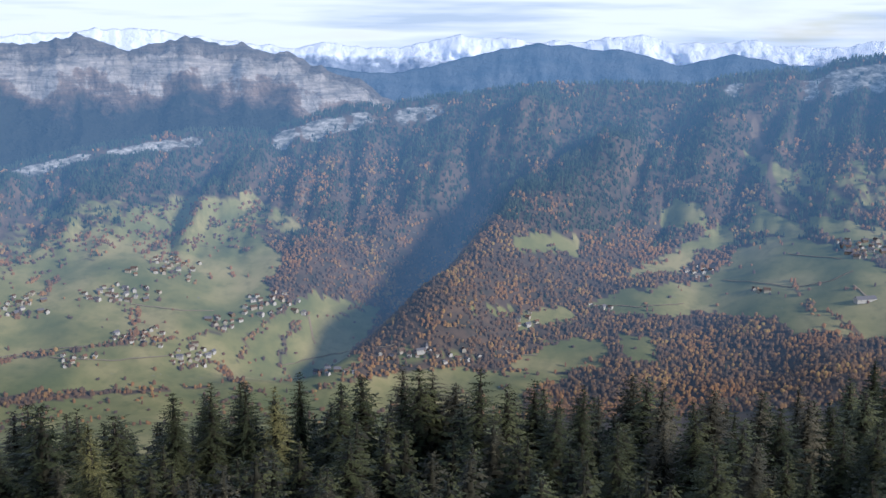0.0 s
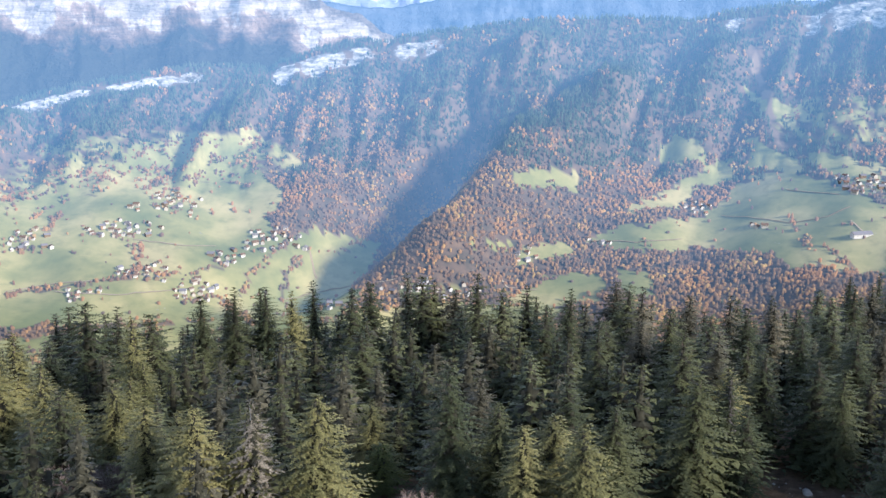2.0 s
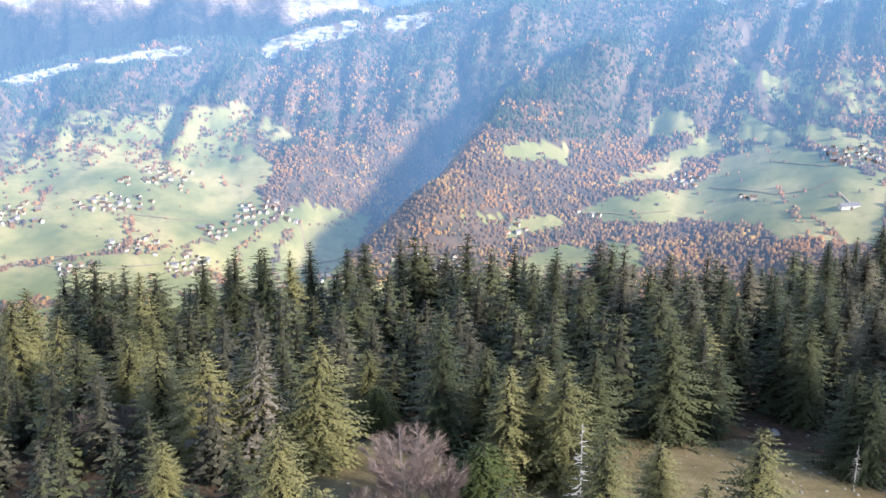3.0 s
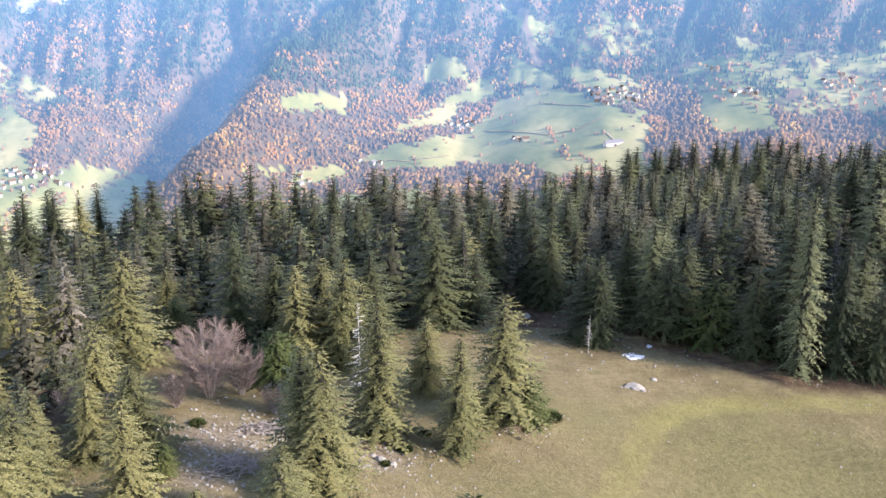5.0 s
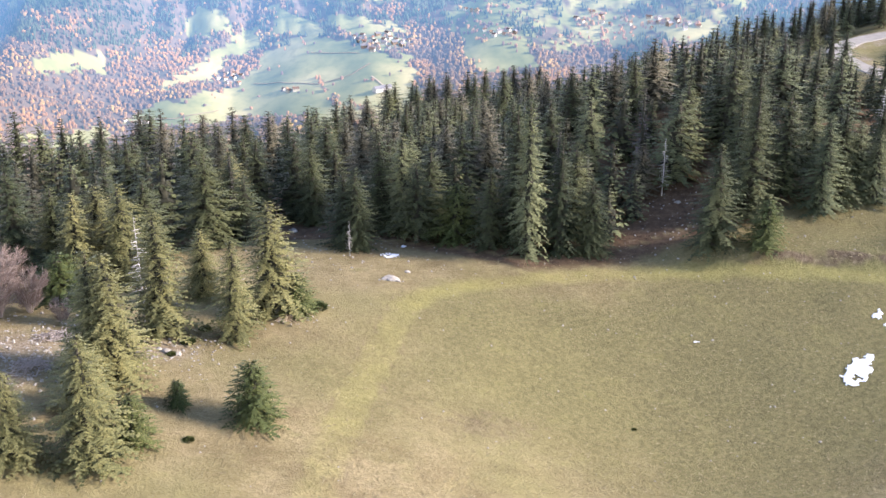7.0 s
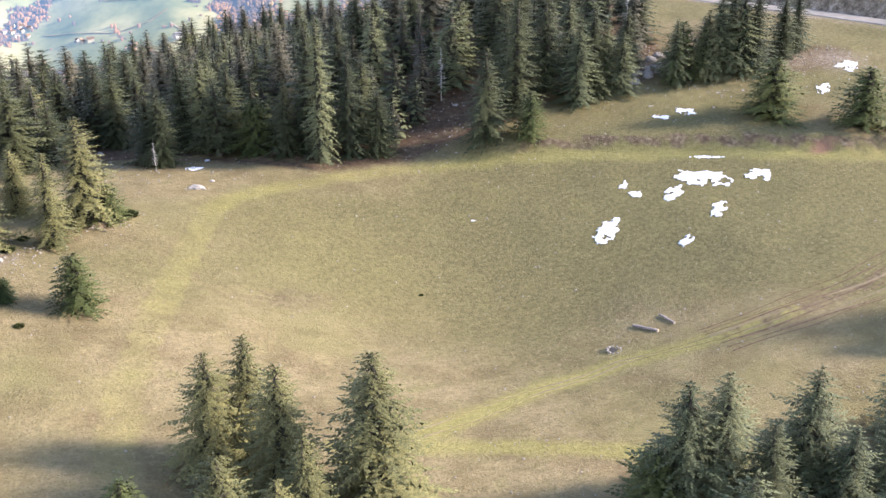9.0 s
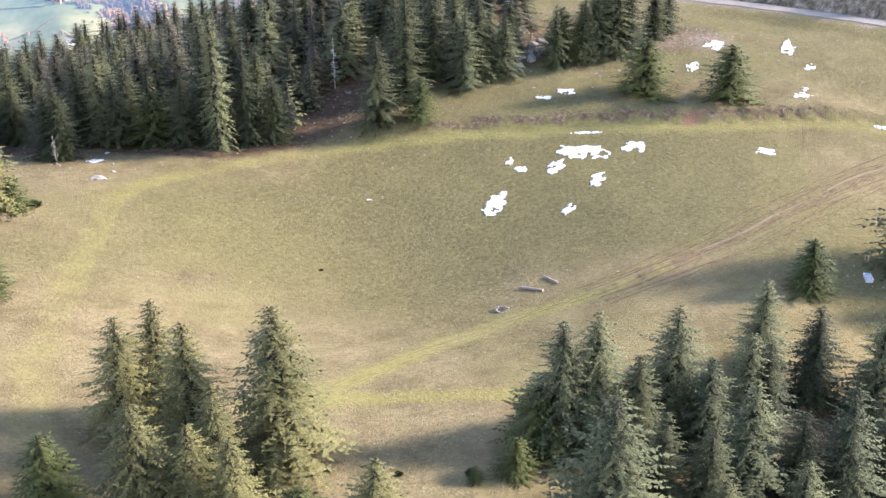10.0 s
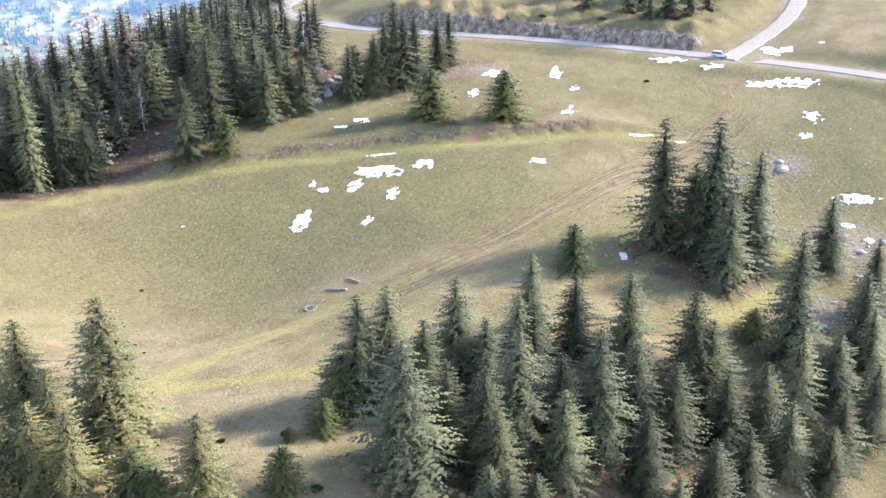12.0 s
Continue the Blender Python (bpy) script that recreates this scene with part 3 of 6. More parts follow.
VILLAGES_EAST = [(-14.6, -10.75, 0.9, 0.25, 26), (-21.1, -10.3, 0.5, 0.12, 8), (-19.4, -9.1, 0.3, 0.1, 3), (-26.0, -9.6, 1.0, 0.3, 8), (-30.0, -9.6, 1.2, 0.25, 14), (-9.5, -13.3, 0.6, 0.1, 3)]
THIN_WOOD = [(22.5, -10.0, 7.5, 1.5), (29, -11.0, 4.0, 1.2), (-13, -7.6, 3.5, 1.3), (-24, -9.5, 6, 1.6), (-30, -8.5, 4, 1.4)]


def elevation(x, y, z):
    a, r = chart(x, y)
    return a, np.degrees(np.arctan2(z - 49.0, r)), r


def within(a, e, spots):
    best = np.full(np.shape(a), -1.0)
    for ca, ce, wa, we in spots:
        best = np.maximum(best, 1 - np.sqrt(((a - ca) / wa) ** 2 + ((e - ce) / we) ** 2))
    return best


def inside_of(a, e, outline):
    """Whether points lie in an outline."""
    hit = np.zeros(np.shape(a), bool)
    for (a0, e0), (a1, e1) in zip(outline, outline[1:] + outline[:1]):
        if e0 != e1:
            hit ^= ((e0 > e) != (e1 > e)) & (a < (a1 - a0) * (e - e0) / (e1 - e0) + a0)
    return hit


def beside(a, e, lines):
    """Least distance from lines, in degrees, with upright distance counted double."""
    best = np.full(np.shape(a), 1e9)
    for line in lines:
        best = np.minimum(best, away(a, 2 * e, [(p, 2 * q, 0) for p, q in line])[0])
    return best


def far_wood(a, e, r):
    """How wooded the far valley is: over 0.5 is forest."""
    b, f = a + 0.5 * fbm(a / 0.8, e / 0.4, 21, 4), e + 0.22 * fbm(a / 0.7, e / 0.4, 24, 4)
    wild = np.where((e < -18.6) & (a > 3), 0.2, 0.78) + 0.12 * fbm(a / 0.7, e / 0.3, 5, 2)
    for outline in FIELDS:
        wild = np.where(inside_of(b, f, outline), 0.06, wild)
    for ca, ce, wa, we, count in VILLAGES + VILLAGES_EAST:
        wild = np.where(((b - ca) / (wa * 1.1 + 0.15)) ** 2 + ((f - ce) / (we * 1.1 + 0.12)) ** 2 < 1, 0.3, wild)
    strip = beside(b, f, HEDGES) + 0.16 * fbm(a / 0.35, e / 0.2, 31, 2)
    wild = np.where((strip < 0.16) & (wild < 0.5), 0.62, wild)
    return wild


def russet(a, e, r):
    """How far the far woods are broad-leaved: 0 to 1."""
    b, f = a + 0.6 * fbm(a / 1.3, e / 0.8, 51, 3), e + 0.4 * fbm(a / 1.1, e / 0.7, 52, 3)
    share = smooth(-8.6, -12.2, e + 2.2 * fbm(a / 2.2, e / 1.1, 12, 4))
    for k, outline in enumerate(RUSSET):
        share = np.where(inside_of(b, f, outline), np.maximum(share, (0.62, 0.97, 0.5, 0.75, 0.55)[k]), share)
    return np.where(smooth(0.12, 0.42, fbm(a / 0.9, e / 0.5, 53, 3)) > 0.5, np.maximum(share, 0.5), share)


def build_ground():
    fine = np.radians(np.concatenate([np.arange(43, -80, -0.29)]))
    rest = np.radians(np.arange(-80, -317.1, -6.0))
    turn = np.concatenate([fine, rest[1:-1]])
    near = np.concatenate([[0.05, 15, 30, 45], np.arange(58, 350, 1.35)])
    out = [near[-1]]
    while out[-1] < 4880:
        step = max(1.5, out[-1] * 0.022)
        if 1850 < out[-1] < 3080:
            step = 15
        if 2985 < out[-1] + 2 < 3025:
            step = 5
        out.append(out[-1] + step)
    rad = np.concatenate([near, out[1:]])
    # centred on the last part of the path near by, on the vantage point far off
    cx = np.interp(rad, (0, 900), (-12, VANTAGE[0]))
    cy = np.interp(rad, (0, 900), (-62, VANTAGE[1]))
    x = cx[:, None] - rad[:, None] * np.sin(turn)[None]
    y = cy[:, None] + rad[:, None] * np.cos(turn)[None]
    z = ground_z(x, y)
    n, m = len(rad), len(turn)
    i = np.arange(n - 1)[:, None] * m
    j = np.arange(m)[None]
    k = (j + 1) % m
    quads = np.stack([i + j, i + k, i + m + k, i + m + j], -1).reshape(-1, 4)[:, ::-1]
    verts = np.stack([x, y, z], -1).reshape(-1, 3)
    verts = np.vstack([verts, [[-12, -62, float(ground_z(np.array([-12.0]), np.array([-62.0]))[0])]]])
    me = big_mesh("ground", verts, quads, GROUND)
    me.polygons.foreach_set("use_smooth", [True] * len(me.polygons))
    me.materials.append(VALLEY)
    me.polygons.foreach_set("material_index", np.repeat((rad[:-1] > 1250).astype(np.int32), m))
    x, y, z = verts.T
    a, e, r = elevation(x, y, z)
    far = smooth(260, 420, r + 4 * np.clip(a + 25, -60, 0) * 1.6)
    track = np.zeros(len(x))
    for line, wide in ((TRACK_UPPER, 1.6), (TRACK_WEST, 1.9), (TRACK_LOWER, 1.3), (TRACK_BOTTOM, 1.0), (TRACK_TREES, 1.5)):
        track = np.maximum(track, {1.6: 0.6, 1.9: 0.32, 1.5: 0.7}.get(wide, 1.0) * smooth(wide + 1.3, wide - 0.6, away(x, y, line)[0]))
    rut = np.zeros(len(x))
    d = away(x, y, TRACK_RUTTED)[0]
    rut = smooth(2.6, 0.7, d) * np.clip(0.62 + 0.5 * lump(x / 5, y / 2.2, 3), 0, 1) * smooth(78, 90, x) * (1 - smooth(170, 200, x))
    rut = rut * 0.5
    rut = np.maximum(rut, (1 - side_of(x, y, TRACK_UPPER)) * smooth(1.3, 0.5, np.abs(away(x, y, TRACK_UPPER)[0] - 2.9)) * (0.55 + 0.3 * lump(x / 4, y / 4, 3)) * smooth(84, 100, x) * smooth(168, 150, x))
    d2 = away(x, y, TRACK_WEST)[0]
    rut = np.maximum(rut, 0.3 * smooth(0.9, 0.2, np.abs(d2 - 2.4)) * np.clip(0.6 + fbm(x / 4, y / 4, 9), 0, 1))
    rut = np.maximum(rut, 0.3 * np.exp(-(((x - 39) / 8) ** 2 + ((y - 78) / 5) ** 2)))
    wood = forested(x, y) * 1.0
    wood = np.maximum(wood, 0.62 * np.exp(-(((x - 160) / 14) ** 2 + ((y - 107) / 8) ** 2) ** 2))
    wood = np.maximum(wood, 0.8 * np.exp(-(((x - 131) / 12) ** 2 + ((y - 13) / 8) ** 2) ** 2))
    wood = np.maximum(wood, 0.75 * np.exp(-(((x - 78) / 26) ** 2 + ((y - 0) / 13) ** 2) ** 2))
    wood = np.maximum(wood, 0.8 * smooth(7, 2, y - np.interp(x, *FOREST_FRONT) + 5) * smooth(-9, -2, y - np.interp(x, *FOREST_FRONT)) * smooth(30, 50, x) * smooth(170, 140, x))
    stone = np.zeros(len(x))
    for sx, sy, w in ((-14, 96, 7), (3, 94, 4.5), (-15, 87, 5), (20, 104, 2.4), (140, 119, 9), (150, 117, 7), (165, 103, 8), (158, 108, 7), (134, -4, 9), (158, 4, 11), (176, 27, 6), (176, 27, 5)):
        stone = np.maximum(stone, 0.7 * np.exp(-(((x - sx) ** 2 + (y - sy) ** 2) / w ** 2)))
    for line, wide in ((ROAD, 3.4), (SIDE_ROAD, 2.2)):
        d = away(x, y, line)[0]
        if line is ROAD:
            rock = side_of(x, y, ROAD) * smooth(70, 80, y) * smooth(176, 150, y) * smooth(10, 6.5, d) * smooth(2.8, 3.6, d)
        stone = np.maximum(stone, smooth(wide + 4.5, wide + 0.3, d) * (0.55 + 0.45 * lump(x / 9, y / 9, 3)))
    rock = np.maximum(rock, 0.8 * np.exp(-(((x - 137) / 8) ** 2 + ((y - 121.5) / 3.5) ** 2)))
    # darker olive over the middle and right of the meadow
    dark_olive = np.clip(1.0 * np.exp(-(((x - 78) / 44) ** 2 + ((y - 84) / 28) ** 2)) + 0.8 * np.exp(-(((x - 110) / 24) ** 2 + ((y - 62) / 22) ** 2))
                   + 0.9 * smooth(100, 125, x) * smooth(40, 25, y) + 0.75 * np.exp(-(((x - 59) / 16) ** 2 + ((y - 97) / 13) ** 2)) + 0.4 * smooth(95, 125, x) + 0.5 * fbm(x / 22, y / 22, 5), 0, 1)
    red = np.exp(-(((x - 135.5) / 4.2) ** 2 + ((y - 76.0) / 1.9) ** 2)) + 0.8 * np.exp(-(((x - 21) / 1.6) ** 2 + ((y - 104) / 1.2) ** 2))
    wild = far_wood(a, e, r) * np.where(within(a, e, THIN_WOOD) > 0, np.clip(0.62 + 0.8 * fbm(a / 0.5, e / 0.25, 5), 0.2, 1), 1.0)
    cliff = sum(np.exp(-((a - c) / w) ** 4) for c, w, h in CLIFFS)
    crag = cliff * smooth(2986, 2998, r) * (1 - smooth(3012, 3024, r)) * np.clip(0.66 + 0.9 * fbm(a / 0.8, r / 30, 2), 0, 1.2)
    crag = np.maximum(crag, smooth(3040, 3060, r) * 0.3)
    scar = np.exp(-((a + 9.7 - (r - 2700) * 0.005 + 0.5 * fbm(r / 60, a, 3)) / 0.24) ** 2) * smooth(2550, 2620, r) * (1 - smooth(2900, 2960, r))
    scar = np.maximum(scar, 0.8 * np.exp(-((a - 15.2) / 0.25) ** 2) * smooth(2600, 2650, r) * (1 - smooth(2860, 2900, r)))
    for name, v in (("far", far), ("track", track), ("rut", rut), ("wood", wood), ("stone", stone), ("dark_olive", dark_olive), ("red", red), ("rock", rock), ("far_wood", wild), ("crag", crag), ("scar", scar)):
        me.attributes.new(name, "FLOAT", "POINT").data.foreach_set("value", np.asarray(v, np.float32))
    tagged(new("ground", me), "alpine meadow on a hill above a wide wooded valley", "ground", kind="structure")


build_ground()


def ribbon(name, line, wide, material, label, category, lift=0.03):
    """A road along a line, a little above the ground."""
    pts = [Vector(p) for p in line]
    dense = []
    for k in range(len(pts) - 1):
        p0, p1, p2, p3 = pts[max(k - 1, 0)], pts[k], pts[k + 1], pts[min(k + 2, len(pts) - 1)]
        for s in np.linspace(0, 1, 12, endpoint=False):
            dense.append(0.5 * (2 * p1 + (p2 - p0) * s + (2 * p0 - 5 * p1 + 4 * p2 - p3) * s * s + (3 * p1 - p0 - 3 * p2 + p3) * s**3))
    dense.append(pts[-1])
    verts, faces = [], []
    for k, p in enumerate(dense):
        d = dense[min(k + 1, len(dense) - 1)] - dense[max(k - 1, 0)]
        side = Vector((-d.y, d.x, 0)).normalized()
        w = wide * (1 + 0.06 * math.sin(k * 0.9))
        for s, drop in ((-1, -0.16), (-0.9, lift), (0, lift + 0.02), (0.9, lift), (1, -0.16)):
            verts.append(tuple(p + side * (w * s) + Vector((0, 0, drop))))
        if k:
            o = (k - 1) * 5
            faces += [(o + c, o + c + 5, o + c + 6, o + c + 1) for c in range(4)]
    return tagged(new(name, mesh_from(name, verts, faces, material)), label, category, kind="structure")


ribbon("road", ROAD, 2.9, ASPHALT, "pale worn mountain road along the hillside", "road")
ribbon("gravel_road", SIDE_ROAD, 2.3, GRAVEL, "pale gravel side road climbing from the mountain road", "road", 0.075)


# ---- mountains in the distance ----
def mountain_range(name, at_a, at_e, r, depth, foot, jag, material, label, seed, spread=(34, -22), step=0.12):
    a = np.arange(spread[0], spread[1], -step)
    s = np.linspace(0, 1, 90 if jag > 20 else 40)
    crest = 49 + r * np.tan(np.radians(np.interp(a, at_a, at_e)))
    crest = crest + jag * (0.36 if jag > 20 else 0.55) * (1.2 - 2 * np.abs(lump(a / 3.3, 0 * a, seed)) + 0.6 - np.abs(lump(a / 1.2, 0 * a, seed + 1)) + 0.25 - 0.4 * np.abs(lump(a / 0.5, 0 * a, seed + 2)))
    A, S = np.meshgrid(a, s, indexing="ij")
    z = foot + (crest[:, None] - foot) * (1 - (1 - S) ** 1.0)
    gully = jag * 2.0 * (lump(A / 2.3 + 0.25 * np.sin(4 * S), S * 1.3, seed + 3) + 0.5 * lump(A / 1.0 + 0.4 * S, S * 2.6, seed + 4) + 0.3 * lump(A / 0.45 - 0.5 * S, S * 5.0, seed + 5)) * np.sin(np.pi * np.clip(S * 1.02, 0, 1)) ** 0.8
    if jag > 20:
        # broad triangular faces, with a step at the foot of the cliffs
        wob = 0.9 * fbm(A / 1.6, S * 3, seed + 6, 3)
        rib = sum(k * np.clip(1 - np.abs(A + wob * (1 - S) - p - 0.8 * (1 - S)) / (0.3 + 3.0 * (1 - S)), 0, 1) for p, k in ((27.0, 1.0), (21.0, 1.0), (24.2, 0.35), (17.6, 0.6), (14.4, 0.55), (12.3, 0.4), (30.5, 0.8)))
        gully = -36 * rib * smooth(0.3, 0.66, S) * np.sin(np.pi * np.clip(S, 0, 1)) ** 0.6
        gully = gully + smooth(0.1, 0.5, S) * (26 * fbm(A / 1.7 + S, S * 5, seed + 3, 3) + 5 * fbm(A / 0.4, S * 12, seed + 4, 3))
        # cliff bands, one above the other, with a ledge between
        ledge = 0.03 * fbm(A / 2.0, 0 * A, seed + 7)
        z = z + 26 * smooth(0.70, 0.735, S + ledge) * (1 - smooth(0.84, 0.9, S)) + 22 * smooth(0.86, 0.885, S + ledge) * (1 - smooth(0.95, 1.0, S))
    rr = r - depth * (1 - S) + gully * 1.6
    z = z + (0.06 if jag > 20 else 0.35) * gully
    x, y = VANTAGE[0] - rr * np.sin(np.radians(A)), VANTAGE[1] + rr * np.cos(np.radians(A))
    n, m = A.shape
    # the back of the range
    back = np.stack([VANTAGE[0] - (r + 120) * np.sin(np.radians(a)), VANTAGE[1] + (r + 120) * np.cos(np.radians(a)), np.full(n, foot)], -1)
    verts = np.concatenate([np.stack([x, y, z], -1), back[:, None]], 1).reshape(-1, 3)
    i, j = np.arange(n - 1)[:, None] * (m + 1), np.arange(m)[None]
    quads = np.stack([i + j, i + m + 1 + j, i + m + 2 + j, i + j + 1], -1).reshape(-1, 4)
    me = big_mesh(name, verts, quads, material)
    level = np.concatenate([S + 0.07 * fbm(A / 1.5, S * 3, seed, 4), np.zeros((n, 1))], 1)
    me.attributes.new("level", "FLOAT", "POINT").data.foreach_set("value", level.astype(np.float32).ravel())
    tagged(new(name, me), label, "mountain", kind="structure")


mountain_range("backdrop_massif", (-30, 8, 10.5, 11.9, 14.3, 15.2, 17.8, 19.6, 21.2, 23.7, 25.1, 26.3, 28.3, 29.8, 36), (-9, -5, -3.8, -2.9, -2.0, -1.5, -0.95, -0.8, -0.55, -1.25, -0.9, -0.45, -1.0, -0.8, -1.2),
               4050, 620, -560, 30, range_material("massif", [(0.0, (0.035, 0.042, 0.036)), (0.62, (0.05, 0.052, 0.045)), (0.68, (0.17, 0.12, 0.085)), (0.735, (0.36, 0.26, 0.19)), (0.765, (0.62, 0.54, 0.46)), (0.87, (0.5, 0.43, 0.36)), (0.92, (0.22, 0.18, 0.145)), (1.0, (0.26, 0.215, 0.175))], HAZE_TINT, 0.82, None, (-60, 20)),
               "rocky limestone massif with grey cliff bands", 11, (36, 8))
# this range has blue haze in both its base colour and its glow
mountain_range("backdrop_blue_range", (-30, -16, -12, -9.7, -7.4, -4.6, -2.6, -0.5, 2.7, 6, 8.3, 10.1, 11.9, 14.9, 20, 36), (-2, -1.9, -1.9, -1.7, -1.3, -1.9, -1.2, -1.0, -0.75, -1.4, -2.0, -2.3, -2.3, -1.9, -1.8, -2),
               4350, 420, -430, 9, range_material("blue_range", [(0.3, (0.05, 0.07, 0.1)), (0.7, (0.12, 0.13, 0.15))], HAZE_TINT, 1.0, None),
               "forested mountain range with blue haze painted on", 23)
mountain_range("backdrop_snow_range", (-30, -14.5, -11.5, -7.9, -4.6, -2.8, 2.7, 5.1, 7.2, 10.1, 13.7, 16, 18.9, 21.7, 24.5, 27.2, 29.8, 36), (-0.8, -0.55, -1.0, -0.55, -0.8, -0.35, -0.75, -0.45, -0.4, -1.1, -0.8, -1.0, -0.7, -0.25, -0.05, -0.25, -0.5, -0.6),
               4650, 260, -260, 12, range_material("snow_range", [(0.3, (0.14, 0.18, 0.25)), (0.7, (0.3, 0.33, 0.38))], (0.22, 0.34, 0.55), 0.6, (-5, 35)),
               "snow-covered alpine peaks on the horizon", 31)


# ---- the far woods ----
def scatter_far(count, seed):
    rng = np.random.default_rng(seed)
    a = rng.uniform(-50, 34, count)
    r = np.sqrt(rng.uniform(1780.0**2, 3075.0**2, count))
    x, y = VANTAGE[0] - r * np.sin(np.radians(a)), VANTAGE[1] + r * np.cos(np.radians(a))
    z = ground_z(x, y)
    e = np.degrees(np.arctan2(z - 49, r))
    w = far_wood(a, e, r)
    thin = within(a, e, THIN_WOOD) + 0.25 * fbm(a / 0.8, e / 0.4, 61) > 0
    clump = fbm(a / 0.35, e / 0.2, 14, 2)
    open_wood = np.where(clump > 0.12, 0.75, 0.06)
    keep = rng.uniform(size=count) < np.where(w > 0.5, np.where(thin, open_wood, 0.97), np.where(thin & (e > -11.7), open_wood, np.where(w > 0.2, 0.16, np.where(clump > 0.5, 0.25, 0.006))))
    cliff = sum(np.exp(-((a - c) / v) ** 4) for c, v, h in CLIFFS)
    keep &= ~((r > 2984) & (r < 3016) & (cliff > 0.35) & (rng.uniform(size=count) < 0.85)) & ~((np.abs(a + 9.7 - (r - 2700) * 0.005) < 0.30 + 0.2 * fbm(r / 40, a, 3)) & (r > 2570) & (r < 2940))
    conifer = (russet(a, e, r) + 0.5 * fbm(a / 0.3, e / 0.14, 71, 3) + rng.normal(0, 0.13, count) < 0.45) & (w > 0.5)
    return x[keep], y[keep], z[keep], conifer[keep], rng


def far_trees():
    x, y, z, conifer, rng = scatter_far(84000, 5)
    s = np.arange(4) * 2 * np.pi / 4
    for name, pick, mat, label in (("far_conifer_wood", conifer, FAR_CONIFER, "distant dark spruce forest covering the slopes"), ("far_autumn_wood", ~conifer, FAR_BROAD, "distant bare and russet autumn woods and hedgerows")):
        px, py, pz = x[pick], y[pick], z[pick]
        n = len(px)
        if name == "far_conifer_wood":
            h, w = rng.uniform(8, 15.5, n), rng.uniform(1.7, 2.9, n)
            rings = ((0.0, 0.85), (0.34, 1.0), (1.0, 0.0))
        else:
            h, w = rng.uniform(3.5, 10.5, n), rng.uniform(1.9, 4.6, n)
            rings = ((0.0, 0.8), (0.62, 1.0), (1.0, 0.0))
        turn = rng.uniform(0, 6.28, n)
        verts = []
        for f, k in rings[:-1]:
            jig = rng.uniform(0.7, 1.3, (n, 4))
            verts.append(np.stack([px[:, None] + w[:, None] * k * jig * np.cos(s + turn[:, None]), py[:, None] + w[:, None] * k * jig * np.sin(s + turn[:, None]),
                                   (pz + h * f)[:, None] + h[:, None] * 0.08 * (jig - 1)], -1))
        verts.append(np.stack([px, py, pz + h], -1)[:, None])
        verts = np.concatenate(verts, 1)
        per = verts.shape[1]
        tri = []
        for k in range(len(rings) - 2):
            for q in range(4):
                u, v = k * 4 + q, k * 4 + (q + 1) % 4
                tri += [(u, v, v + 4), (u, v + 4, u + 4)]
        k = (len(rings) - 2) * 4
        tri += [(k + q, k + (q + 1) % 4, per - 1) for q in range(4)]
        faces = (np.arange(n)[:, None, None] * per + np.array(tri)[None]).reshape(-1, 3)
        me = big_mesh(name, verts.reshape(-1, 3), faces, mat)
        outward = verts - np.stack([px, py, pz], -1)[:, None]
        outward[..., 2] = 1.5 * np.hypot(outward[..., 0], outward[..., 1]) + 0.6
        outward /= np.linalg.norm(outward, axis=2)[..., None]
        crown_normals(me, outward.reshape(-1, 3))
        tagged(new(name, me), label, "forest", kind="stuff")


far_trees()


def spot(a, e):
    """The place on the far slope at a bearing and an elevation."""
    r = np.arange(1500, 3060, 4.0)
    x, y = VANTAGE[0] - r * math.sin(radians(a)), VANTAGE[1] + r * math.cos(radians(a))
    z = ground_z(x, y)
    k = np.nonzero(np.degrees(np.arctan2(z - 49, r)) >= e)[0]
    k = k[0] if len(k) else -1
    return float(x[k]), float(y[k])


